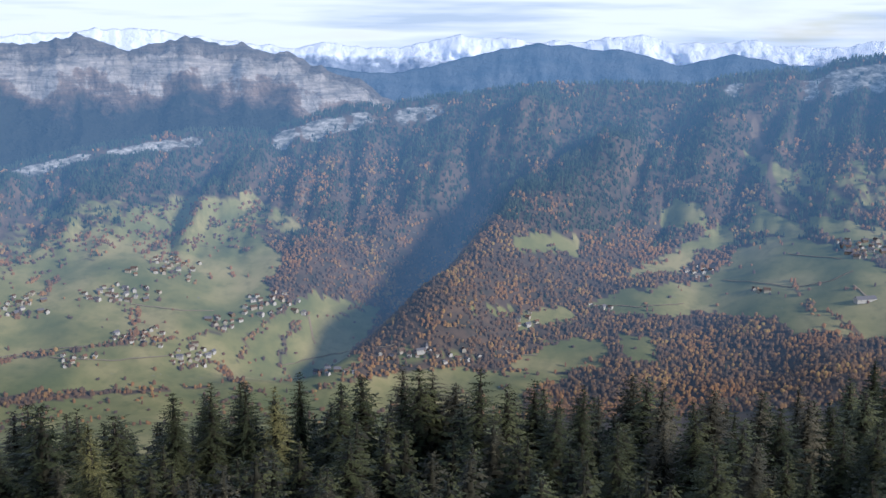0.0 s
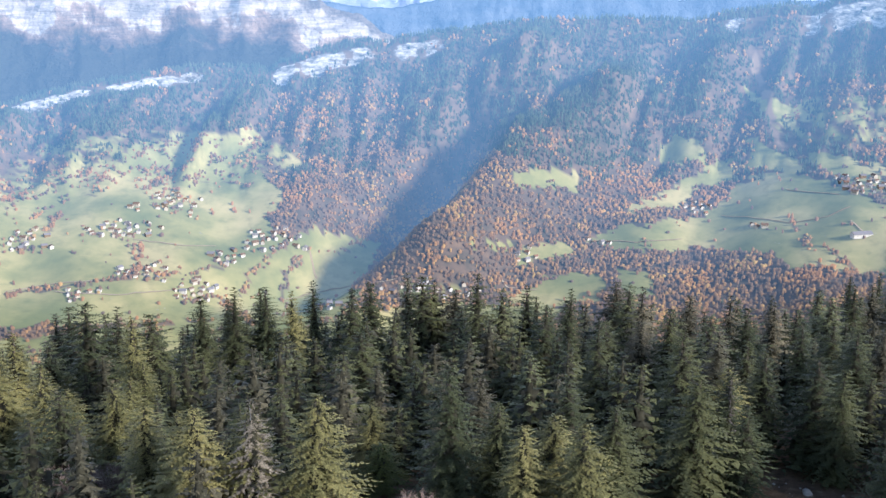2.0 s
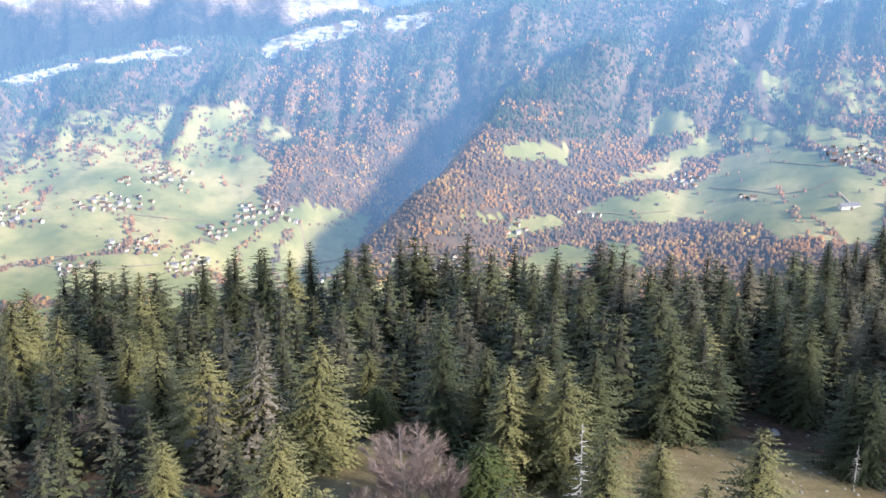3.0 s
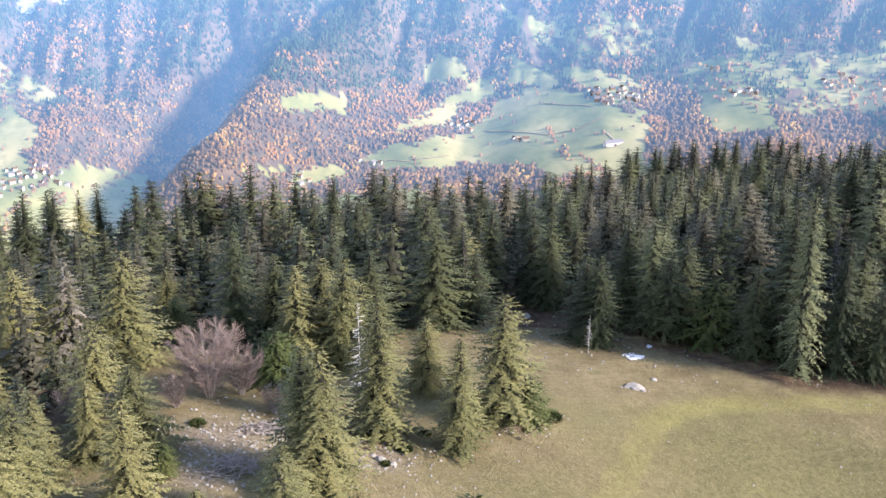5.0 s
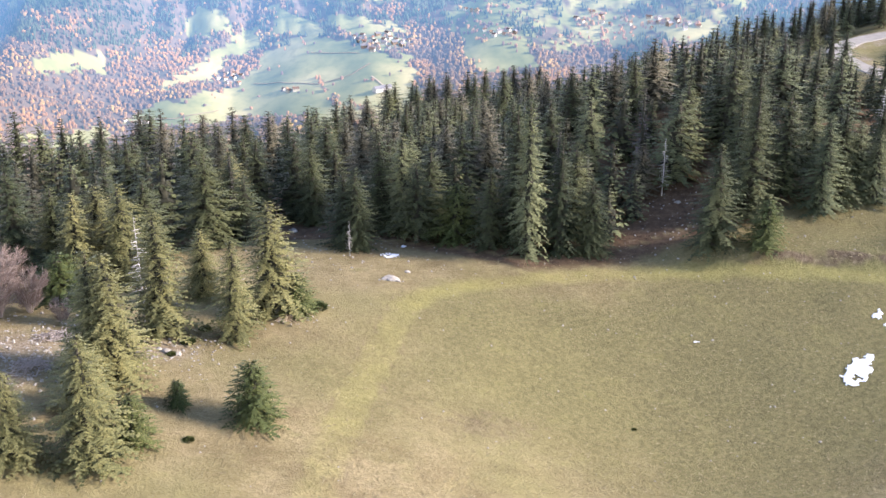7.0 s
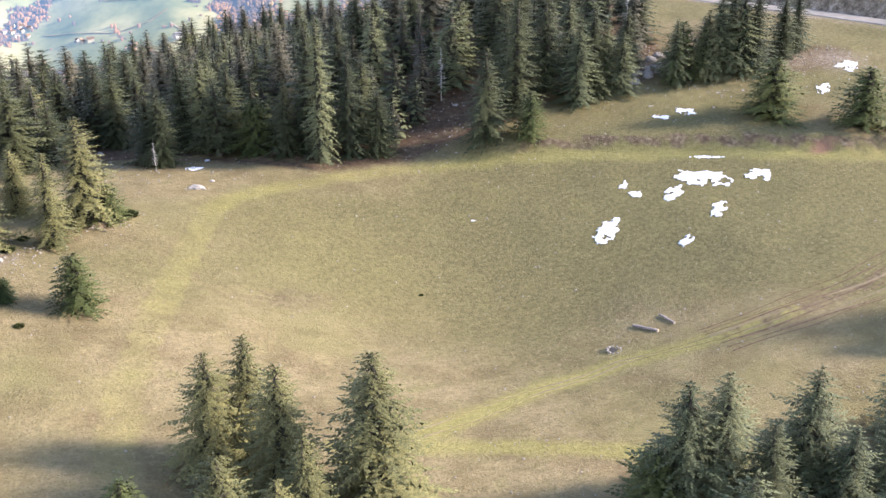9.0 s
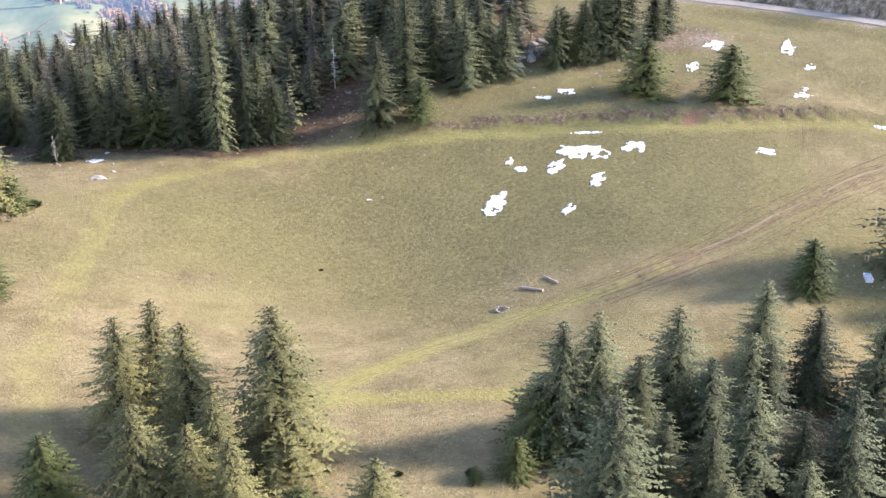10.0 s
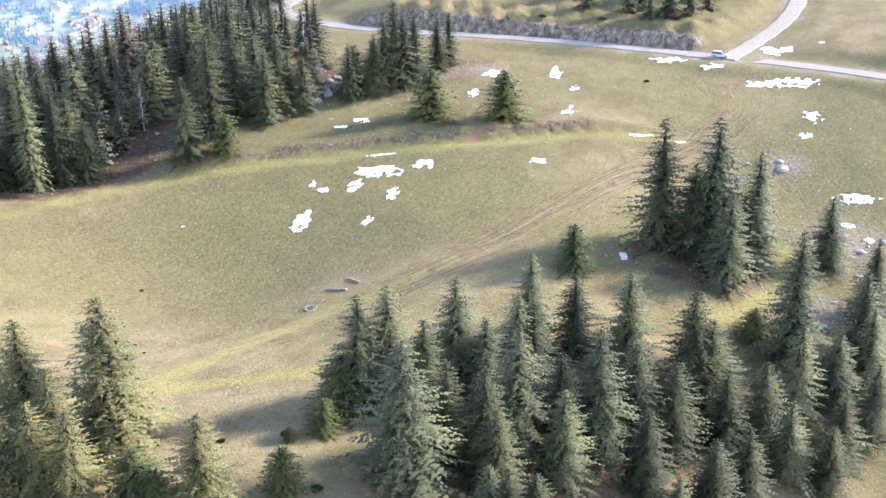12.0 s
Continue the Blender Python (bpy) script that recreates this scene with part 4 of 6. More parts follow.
# ---- spruces ----
def crown_mesh(name, rng, tall, wide, whorls, stations, foot, material, ragged=0.13, droop=0.30, shape=0.74, spray=0.27, thin=0.0):
    """A conical crown of whorls of drooping branches, each with rows of small needle sprays."""
    f = np.clip((np.arange(whorls) + rng.uniform(-0.35, 0.35, whorls)) / whorls, 0, 0.985)
    count = np.where(f < 0.8, rng.integers(7, 10, whorls), 5)
    spin = np.repeat(rng.uniform(0, 6.28, whorls), count)
    f, each = np.repeat(f, count), np.repeat(count, count)
    n = len(f)
    phi = spin + 6.283 * (np.arange(n) % each) / each + rng.normal(0, 0.22, n)
    z0 = foot + (tall - foot) * f**0.96 + rng.normal(0, 0.12, n)
    lobe = 1 + 0.13 * np.sin(2 * phi + rng.uniform(0, 6)) + 0.10 * np.sin(phi * 3 + z0 * 0.8 + rng.uniform(0, 6))
    reach = wide * (1 - f) ** shape * (0.78 + 0.22 * np.minimum(1, f * 6)) * lobe + 0.10
    L = np.maximum(0.12, reach * (1 + rng.normal(0, ragged, n)) * np.where(rng.uniform(size=n) < 0.42, rng.uniform(0.45, 0.9, n), 1))
    gone = rng.uniform(size=n) < thin
    f, phi, z0, L = f[~gone], phi[~gone], z0[~gone], L[~gone]
    n = len(f)
    out = np.stack([np.cos(phi), np.sin(phi), 0 * phi], -1)[:, None]
    side = np.stack([-np.sin(phi), np.cos(phi), 0 * phi], -1)[:, None]
    up = np.array([0, 0, 1.0])
    rise = (0.42 * f - 0.08 + rng.normal(0, 0.09, n))[:, None, None]
    sag = (droop * (1 - 0.55 * f))[:, None, None]
    s = np.concatenate([0.10 + 0.84 * ((np.arange(stations) + rng.uniform(-0.25, 0.25, (n, stations))) / (stations - 0.5)), np.ones((n, 1))], 1)[..., None]
    L3 = L[:, None, None]
    p = out * L3 * s + side * L3 * rng.normal(0, 0.03, s.shape) + up * (z0[:, None, None] + L3 * (rise * s - sag * s * s + 0.10 * sag * s**4) + rng.normal(0, 0.04, s.shape))
    p, ahead, s = p[:, :-1], p[:, 1:], s[:, :-1]
    size = (spray * (0.3 + 0.8 * L3 * (1.05 - s))) * rng.uniform(0.6, 1.4, s.shape)
    half = 0.2 * size + 0.02
    tris, inner = [], []
    # herringbone: side sprays spring from the whole length of the branch
    for sgn in (-1, 1):
        d = out * rng.uniform(0.45, 0.95, s.shape) + side * sgn * rng.uniform(0.7, 1.05, s.shape) - up * rng.uniform(0.1, 0.6, s.shape)
        tris.append(np.stack([p, p + (ahead - p) * rng.uniform(0.72, 1.0, s.shape), p + d * size], 2))
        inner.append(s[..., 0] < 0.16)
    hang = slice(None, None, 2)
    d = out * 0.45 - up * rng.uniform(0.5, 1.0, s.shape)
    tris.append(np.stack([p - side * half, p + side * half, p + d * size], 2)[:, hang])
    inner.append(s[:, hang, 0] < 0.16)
    end = ahead[:, -1:]
    tris.append(np.stack([end - side * 0.09, end + side * 0.09, end + out * 0.3 - up * rng.uniform(0.0, 0.15, (n, 1, 1))], 2))
    inner.append(np.zeros((n, 1), bool))
    tri3 = np.concatenate([t.reshape(-1, 3, 3) for t in tris])
    mid = tri3.mean(1)
    flat = np.cross(tri3[:, 1] - tri3[:, 0], tri3[:, 2] - tri3[:, 0])
    flat /= np.linalg.norm(flat, axis=1)[:, None] + 1e-9
    slope = np.stack([mid[:, 0], mid[:, 1], 0.42 * np.hypot(mid[:, 0], mid[:, 1]) + 0.12], -1)
    slope /= np.linalg.norm(slope, axis=1)[:, None]
    under = (flat * slope).sum(1) < 0
    tri3[under] = tri3[under][:, ::-1]
    flat[under] *= -1
    facing = slope * 0.62 + flat * 0.38
    facing /= np.linalg.norm(facing, axis=1)[:, None]
    verts = tri3.reshape(-1, 3)
    # sprays close to the trunk take the painted shade tone too
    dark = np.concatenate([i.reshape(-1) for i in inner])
    faces = np.arange(len(verts)).reshape(-1, 3)
    # the twiggy inside of the crown, its shade painted as a dark tone
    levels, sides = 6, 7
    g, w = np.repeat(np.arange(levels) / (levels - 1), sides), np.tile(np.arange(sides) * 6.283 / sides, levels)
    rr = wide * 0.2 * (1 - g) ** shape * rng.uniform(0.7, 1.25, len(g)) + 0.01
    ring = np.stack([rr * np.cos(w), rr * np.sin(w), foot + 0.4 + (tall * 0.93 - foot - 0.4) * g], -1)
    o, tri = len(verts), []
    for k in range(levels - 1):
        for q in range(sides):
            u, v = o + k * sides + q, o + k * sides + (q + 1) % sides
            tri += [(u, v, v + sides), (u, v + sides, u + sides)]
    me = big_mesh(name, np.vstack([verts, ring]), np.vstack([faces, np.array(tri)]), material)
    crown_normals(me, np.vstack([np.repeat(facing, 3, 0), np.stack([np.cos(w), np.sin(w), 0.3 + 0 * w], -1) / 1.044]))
    me.materials.append(INNER_SHADE)
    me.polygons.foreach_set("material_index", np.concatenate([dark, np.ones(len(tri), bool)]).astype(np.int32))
    return me


def trunk_mesh(name, rng, tall, radius, material, bend=0.12):
    pts = [(rng.normal(0, bend) * k / 5, rng.normal(0, bend) * k / 5, tall * k / 5 - (0.5 if k == 0 else 0)) for k in range(6)]
    return mesh_from(name, *tube(pts, [radius * (1.25 if k == 0 else 1 - k / 5.4) for k in range(6)], 7), material, True)


def spruce(rng, tall, wide, whorls, stations, foot, material, label, category="tree", group="", bark=None, **more):
    tree = tagged(new("spruce_tree"), label, category, group)
    part("trunk", trunk_mesh("trunk", rng, tall * 0.96, tall * 0.0125 + 0.04, bark or BARK), tree, "grey-brown bark")
    part("crown", crown_mesh("crown", rng, tall, wide, whorls, stations, foot, material, **more), tree)
    return tree


def dead_spruce(rng, tall, label, material=None, twigs=11):
    """A standing dead tree: pale trunk with short bare branches."""
    tree = tagged(new("dead_tree"), label, "tree", "dead trees")
    part("trunk", trunk_mesh("trunk", rng, tall, 0.15, material or DEADWOOD, 0.05), tree)
    for k in range(24):
        f = 0.18 + 0.8 * k / 23
        for b in range(3):
            phi, L = rng.uniform(0, 6.28), (0.35 + 2.3 * (1 - f)) * rng.uniform(0.6, 1.15)
            d = Vector((math.cos(phi), math.sin(phi), 0))
            p = Vector((0, 0, tall * f))
            part("branch", mesh_from("branch", *tube([p, p + d * L * 0.5 + Vector((0, 0, -0.04 * L)), p + d * L + Vector((0, 0, -0.18 * L + 0.1))], [0.06, 0.042, 0.015], 4), material or DEADWOOD), tree)
    return tree


def bare_tree(rng, tall, wide, stems, label, name="bare_beech"):
    """A leafless broad tree: forked stems and a round haze of fine twigs."""
    tree = tagged(new(name), label, "tree", "bare trees")
    limbs, twigs = [], []
    for s in range(stems):
        phi = 6.283 * s / stems + rng.normal(0, 0.3)
        lean = rng.uniform(0.15, 0.85) * wide
        root = Vector((math.cos(phi) * 0.25, math.sin(phi) * 0.25, -0.3))
        mid = Vector((math.cos(phi) * lean * 0.5, math.sin(phi) * lean * 0.5, tall * 0.45))
        top = Vector((math.cos(phi) * lean, math.sin(phi) * lean, tall * rng.uniform(0.85, 1.0) * math.sqrt(1 - 0.72 * (lean / wide) ** 2)))
        limbs.append(tube([root, mid, top], [0.085, 0.055, 0.014], 5))
        for k in range(34):
            f = rng.uniform(0.12, 1.0)
            p = mid.lerp(top, (f - 0.45) / 0.55) if f > 0.45 else root.lerp(mid, f / 0.45)
            w = phi + rng.normal(0, 1.1)
            d = Vector((math.cos(w), math.sin(w), rng.uniform(0.5, 1.4))).normalized()
            L = wide * rng.uniform(0.25, 0.5) * (1.15 - 0.6 * f)
            q = p + d * L
            limbs.append(tube([p, p + d * L * 0.5 + Vector((0, 0, 0.1)), q], [0.026, 0.017, 0.007], 3))
            for t in range(30):
                g = p.lerp(q, rng.uniform(0.3, 1.0))
                e = (d + Vector(rng.normal(0, 0.55, 3)) + Vector((0, 0, 0.25))).normalized() * rng.uniform(0.35, 0.95)
                v = e.orthogonal().normalized() * 0.011
                twigs.append(([tuple(g - v), tuple(g + v), tuple(g + e)], [(0, 1, 2)]))
    part("trunk", mesh_from("trunk", *join(limbs), PALE_BARK), tree, "pale grey stems")
    part("crown", mesh_from("crown", *join(twigs), TWIG), tree, "fine leafless pinkish twigs")
    return tree


RNG = np.random.default_rng(21)
FINE = []
for k in range(9):
    tone = (SPRUCE, SPRUCE_GREY, SPRUCE, SPRUCE_SHADED, SPRUCE, SPRUCE_GREY, SPRUCE_SHADED, SPRUCE, SPRUCE_SHADED)[k]
    wide = (3.5, 3.8, 4.1, 3.7, 3.2, 3.5, 3.8, 4.4, 3.3)[k]
    look_ = {SPRUCE: "olive-green", SPRUCE_GREY: "grey-green lichen-hung", SPRUCE_SHADED: "dark green"}[tone]
    FINE.append((16.0, tone, wide, "%s spruce with drooping branches beside the alpine meadow" % look_))
TREES_FRONT = [
    (126.8, 22.9, 23.0), (133.5, 16.8, 24.3), (129.4, 18.2, 16.7), (127.1, 9.6, 15.4), (137.2, 11.0, 20.2), (106.8, 25.0, 7.7), (148.6, 3.3, 12.9), (121.5, -5.9, 21.4),
    (119.5, -0.5, 5.4), (55.8, 16.2, 15.1), (59.4, 15.0, 16.0), (53.9, 17.5, 7.2), (48.4, 14.1, 4.6), (44.2, 15.2, 2.0), (37.8, 7.4, 6.0), (28.6, 26.7, 18.7),
    (86.1, 15.6, 13.0), (88.7, 9.7, 13.0), (94.4, 4.7, 15.0), (99.3, -2.7, 17.0), (100.7, -4.8, 14.0), (50.1, 1.7, 18.0), (69.7, 13.6, 15.0), (75.6, 8.3, 14.0),
    (77.7, 7.5, 13.0), (70.1, 8.7, 12.0), (76.7, -4.2, 18.0), (67.3, 0.5, 16.0), (72.1, -2.0, 14.0), (61.6, 10.8, 13.0), (29.6, 9.6, 12.0), (112.3, -12.1, 15.0),
]
TREES_FRONT += [
    (100.6, -17.6, 12.0), (104.6, -21.7, 10.0), (82.1, -17.8, 12.0), (52.6, -8.8, 10.0), (54.2, -10.1, 10.0), (57.5, -11.1, 9.0), (74.4, -18.1, 9.0), (132.3, -11.5, 14.0),
    (127.2, -15.4, 13.0), (119.7, -14.1, 12.0), (24.5, 14.4, 7.0), (25.2, 11.4, 6.0), (142.3, -8.2, 13.0), (58.1, 3.3, 13.0), (60.6, -0.5, 14.0), (67.9, -6.1, 13.0),
    (82.8, -5.3, 15.0), (87.3, -8.2, 14.0), (77.5, -11.2, 12.0), (58.4, -4.4, 12.0), (95.4, -10.8, 13.0), (101.4, -13.0, 14.0), (90.5, -17.5, 11.0), (110.7, -20.1, 11.0),
    (119.5, -20.4, 12.0), (21.4, 31.9, 16.0), (20.6, 23.3, 14.0), (17.4, 21.4, 12.0), (19.7, 17.6, 12.0), (20.8, 39.3, 15.0), (16.8, 38.5, 14.0), (13.3, 23.6, 14.0),
]
TREES_FRONT += [
    (6.6, 30.1, 8.0),
]
TREES_WEST = [
    (17.9, 105.5, 16.6), (3.0, 99.5, 16.8), (11.9, 97.3, 13.8), (9.3, 113.6, 10.3), (21.2, 105.7, 5.8), (-2.9, 84.8, 16.0), (-4.7, 86.5, 15.7), (-20.3, 78.8, 12.3),
    (-6.3, 77.6, 9.0), (3.4, 78.9, 3.3), (-18.6, 86.8, 3.7), (11.1, 74.7, 7.5), (-5.6, 66.9, 14.4), (-1.6, 71.0, 5.7), (-12.6, 68.2, 9.8), (18.5, 158.7, 14.3),
]
TREES_EDGE = [
    (34.8, 137.5, 14.0), (62.1, 128.9, 24.2), (141.1, 110.4, 17.0), (147.0, 113.5, 18.5), (147.7, 107.3, 17.0), (138.3, 111.6, 12.0), (156.9, 109.4, 13.0), (135.0, 114.1, 11.0),
    (119.7, 117.9, 14.0), (119.4, 130.5, 15.0), (129.4, 124.4, 13.0), (36.2, 135.2, 14.4), (61.7, 122.7, 27.2), (57.3, 128.4, 14.4), (53.4, 133.9, 10.5), (67.1, 122.1, 19.9),
    (71.8, 120.2, 12.8), (46.0, 141.8, 18.5), (32.7, 155.1, 16.2), (50.7, 140.1, 16.2), (89.8, 112.6, 17.2), (96.3, 108.0, 7.7), (100.5, 119.6, 21.8), (109.3, 123.4, 18.9),
    (137.1, 90.6, 10.8), (146.6, 77.8, 10.5), (132.2, 112.3, 12.9), (138.1, 110.3, 13.7), (145.2, 108.4, 16.5), (162.6, 111.4, 12.8), (121.5, 115.0, 12.6), (116.9, 118.4, 17.5),
]

TREES_WOOD = [
    (-95.7, 192.3, 19.0), (-92.0, 190.4, 20.5), (-84.7, 159.0, 18.2), (-83.2, 166.3, 16.3), (-82.9, 149.5, 15.0), (-82.4, 184.6, 19.0), (-78.8, 144.1, 17.8), (-78.1, 169.4, 22.0),
    (-74.6, 172.9, 20.5), (-71.5, 178.1, 19.0), (-70.3, 146.6, 10.8), (-67.3, 135.2, 16.5), (-67.0, 189.4, 20.5), (-65.7, 158.2, 20.5), (-64.8, 196.8, 19.0), (-63.0, 155.2, 14.0),
    (-62.1, 192.8, 21.6), (-61.2, 146.6, 12.5), (-59.3, 199.1, 20.5), (-57.8, 134.7, 13.4), (-57.1, 195.0, 21.3), (-53.0, 212.4, 20.6), (-52.1, 194.4, 20.5), (-49.0, 123.6, 13.0),
    (-44.5, 122.1, 12.6), (-42.1, 198.4, 20.5), (-40.8, 116.9, 14.4), (-40.4, 206.3, 20.5), (-39.2, 100.0, 9.1), (-35.6, 118.7, 13.6), (-35.6, 174.8, 16.9), (-34.2, 210.8, 22.0),
]
TREES_WOOD += [
    (-30.6, 206.7, 22.0), (-30.1, 85.1, 9.6), (-29.1, 76.6, 12.5), (-29.0, 210.9, 20.5), (-28.8, 69.7, 14.0), (-28.2, 118.7, 15.8), (-27.1, 98.1, 12.6), (-27.1, 141.2, 11.0),
    (-26.1, 89.7, 9.1), (-24.7, 134.4, 6.6), (-24.7, 209.0, 19.0), (-22.2, 91.9, 9.6), (-19.2, 194.7, 23.5), (-15.6, 128.0, 18.1), (-15.1, 197.5, 20.5), (-14.2, 149.4, 14.0),
    (-11.0, 201.3, 20.5), (-10.4, 130.5, 14.0), (-9.4, 113.3, 7.3), (-9.2, 170.7, 14.0), (-7.1, 122.5, 14.0), (-7.1, 187.4, 19.0), (-4.1, 127.9, 14.0), (-3.9, 203.0, 17.5),
    (-3.2, 197.9, 20.0), (-0.8, 121.5, 15.5), (1.2, 171.8, 19.0), (2.6, 185.2, 17.0), (2.8, 135.2, 14.0), (4.9, 211.7, 20.5), (7.1, 206.3, 20.5), (8.2, 184.6, 17.0),
]
TREES_WOOD += [
    (9.1, 200.1, 20.5), (12.4, 159.4, 19.0), (12.7, 185.2, 19.0), (12.8, 142.7, 17.0), (14.0, 175.2, 17.0), (14.5, 162.8, 14.0), (17.5, 169.6, 13.3), (17.6, 163.7, 19.0),
    (18.1, 153.2, 15.0), (18.4, 179.3, 19.0), (18.6, 212.5, 18.5), (22.5, 169.8, 16.1), (23.8, 198.2, 20.0), (24.0, 163.2, 16.1), (26.1, 194.1, 18.5), (29.6, 228.8, 17.0),
    (30.7, 160.5, 17.0), (32.6, 206.3, 18.5), (34.3, 190.1, 17.0), (37.2, 209.4, 17.0), (39.5, 247.2, 17.0), (39.8, 192.7, 17.0), (40.6, 180.6, 17.0), (42.2, 187.1, 17.0),
    (42.8, 144.9, 18.5), (45.1, 183.2, 17.0), (45.9, 171.2, 17.0), (46.6, 153.7, 17.0), (47.5, 240.4, 18.5), (47.8, 229.9, 18.5), (47.9, 167.5, 17.0), (48.7, 146.1, 17.9),
]
TREES_WOOD += [
    (52.1, 170.6, 17.0), (52.2, 259.4, 17.0), (53.3, 193.7, 17.0), (56.1, 245.7, 18.5), (57.8, 154.1, 17.0), (59.6, 150.2, 17.3), (61.2, 251.3, 18.5), (64.1, 148.7, 18.0),
    (65.7, 161.6, 17.0), (65.7, 250.5, 17.0), (67.2, 136.4, 22.7), (69.0, 222.7, 17.0), (70.5, 169.5, 17.0), (72.4, 128.1, 17.0), (73.7, 161.2, 17.0), (74.9, 232.0, 17.0),
    (75.3, 224.8, 17.0), (75.4, 326.9, 17.0), (78.2, 153.6, 17.0), (81.2, 232.8, 17.0), (83.3, 147.0, 17.0), (83.4, 326.7, 17.0), (84.9, 172.1, 17.0), (85.2, 233.0, 17.0),
    (88.5, 167.3, 17.0), (88.6, 135.7, 10.2), (89.6, 241.5, 17.0), (91.3, 163.7, 17.0), (91.7, 327.3, 17.0), (91.9, 235.2, 17.0), (93.3, 337.1, 17.0), (94.6, 330.1, 18.5),
]
TREES_WOOD += [
    (95.6, 136.4, 17.0), (97.7, 166.7, 17.0), (98.9, 160.6, 17.0), (99.4, 140.1, 17.0), (101.9, 333.9, 17.0), (102.2, 329.1, 17.0), (103.9, 129.6, 17.0), (105.5, 165.2, 17.0),
    (108.9, 335.9, 17.0), (109.0, 330.7, 17.0), (109.0, 141.3, 20.0), (109.3, 145.6, 17.0), (110.7, 265.0, 18.5), (111.8, 115.6, 17.0), (112.2, 137.2, 17.0), (113.9, 328.9, 17.0),
    (115.1, 335.2, 17.0), (116.0, 150.1, 17.0), (120.9, 270.0, 17.0), (121.6, 322.5, 18.5), (121.7, 330.4, 17.0), (126.9, 327.0, 17.0), (127.7, 153.3, 17.0), (129.2, 144.5, 17.0),
    (129.8, 138.1, 17.0), (130.4, 335.5, 15.5), (134.3, 327.5, 17.0), (139.2, 330.5, 17.0), (140.3, 134.8, 17.1), (142.4, 326.9, 17.0), (147.1, 325.2, 17.0),
]


# crowns that are broader than the rest
BROAD = {(29, 27): 1.22, (21, 41): 1.2, (127, 23): 1.15, (134, 17): 1.1, (137, 11): 1.1, (127, 10): 1.05, (137, 91): 1.2, (148, 79): 1.2, (62, 123): 0.55, (67, 122): 0.65, (57, 128): 0.85}


def again(ob, m):
    """A copy of a thing at the pose and size m, whatever its own size is."""
    return copy_thing(ob, m @ Matrix.Diagonal([1 / v for v in ob.scale]).to_4x4())


def plant(models, tree, x, y, tall, turn, stretch=1.0):
    """Put the first of a model where it is needed, and copies after that."""
    s = tall / models[tree][1]
    m = at(x, y, turn, s * stretch, 0.15, 1 / stretch)
    if models[tree][2]:
        return again(models[tree][0], m)
    models[tree][2] = True
    models[tree][0].matrix_basis = m
    return models[tree][0]


fine = []
for tall, tone, wide, label in FINE:
    fine.append([spruce(RNG, tall, wide, 48, 8, 0.4, tone, label, group="spruces round the meadow"), tall, False])
young = []
for k in range(3):
    young.append([spruce(RNG, 6.0, (2.1, 1.8, 2.3)[k], 36, 7, 0.05, SPRUCE_YOUNG, "small bushy young spruce standing in the grass", group="young spruces", droop=0.12, shape=0.6, spray=0.24, ragged=0.07), 6.0, False])
bare_foot = []
for k in range(3):
    bare_foot.append([spruce(RNG, 20.0, (3.4, 3.8, 3.2)[k], 40, 7, (7.5, 5.5, 4.5)[k], (SPRUCE_SHADED, SPRUCE, SPRUCE_SHADED)[k], "tall spruce with a bare lower trunk at the forest edge", group="spruces of the forest", ragged=0.2, thin=0.12), 20.0, False])
middle = []
for k in range(7):
    middle.append([spruce(RNG, 16.0, (3.5, 3.9, 3.2, 4.2, 3.6, 3.3, 3.0)[k], 31, 5, (1.5, 1.0, 2.5, 1.2, 3.0, 1.0, 2.0)[k], (SPRUCE_SHADED, SPRUCE_GREY, SPRUCE_SHADED, SPRUCE_SHADED, SPRUCE_OLD, SPRUCE_SHADED, SPRUCE_OLD)[k],
                          "dark spruce standing close in the forest", group="spruces of the forest", ragged=0.15, spray=0.35, thin=0.05), 16.0, False])

taken = []
for zone, rows in (("front", TREES_FRONT), ("west", TREES_WEST), ("edge", TREES_EDGE), ("wood", TREES_WOOD)):
    for k, (x, y, tall) in enumerate(rows):
        turn = RNG.uniform(0, 6.28)
        broad = RNG.uniform(1.38, 1.8) * (15 / tall) ** 0.3 * BROAD.get((round(x), round(y)), 1.0)
        west = x < 36 and y < (128 if x > -20 else 165)
        if tall < 9 or (zone == "edge" and tall < 11.5):
            plant(young, int(RNG.integers(3)), x, y, tall, turn, RNG.uniform(1.5, 1.8))
        elif -75 < x < -45 and y > 180:
            plant(bare_foot, int(RNG.integers(3)), x, y, tall, turn, broad)
        elif zone == "wood" and not west and y > np.interp(x, *FOREST_FRONT) + 12:
            plant(middle, int(RNG.integers(7)), x, y, tall, turn, broad)
        else:
            # west trees get the paler needles, as if sunlit; others mostly darker ones
            pick = {"front": (3, 1, 6, 8, 5, 3, 1), "west": (0, 7, 2, 4, 0, 7, 2), "edge": (3, 6, 8, 3, 5, 6, 1)}["west" if west else "edge" if zone == "wood" else zone]
            plant(fine, pick[int(RNG.integers(7))], x, y, tall, turn, broad)
        taken.append((x, y))


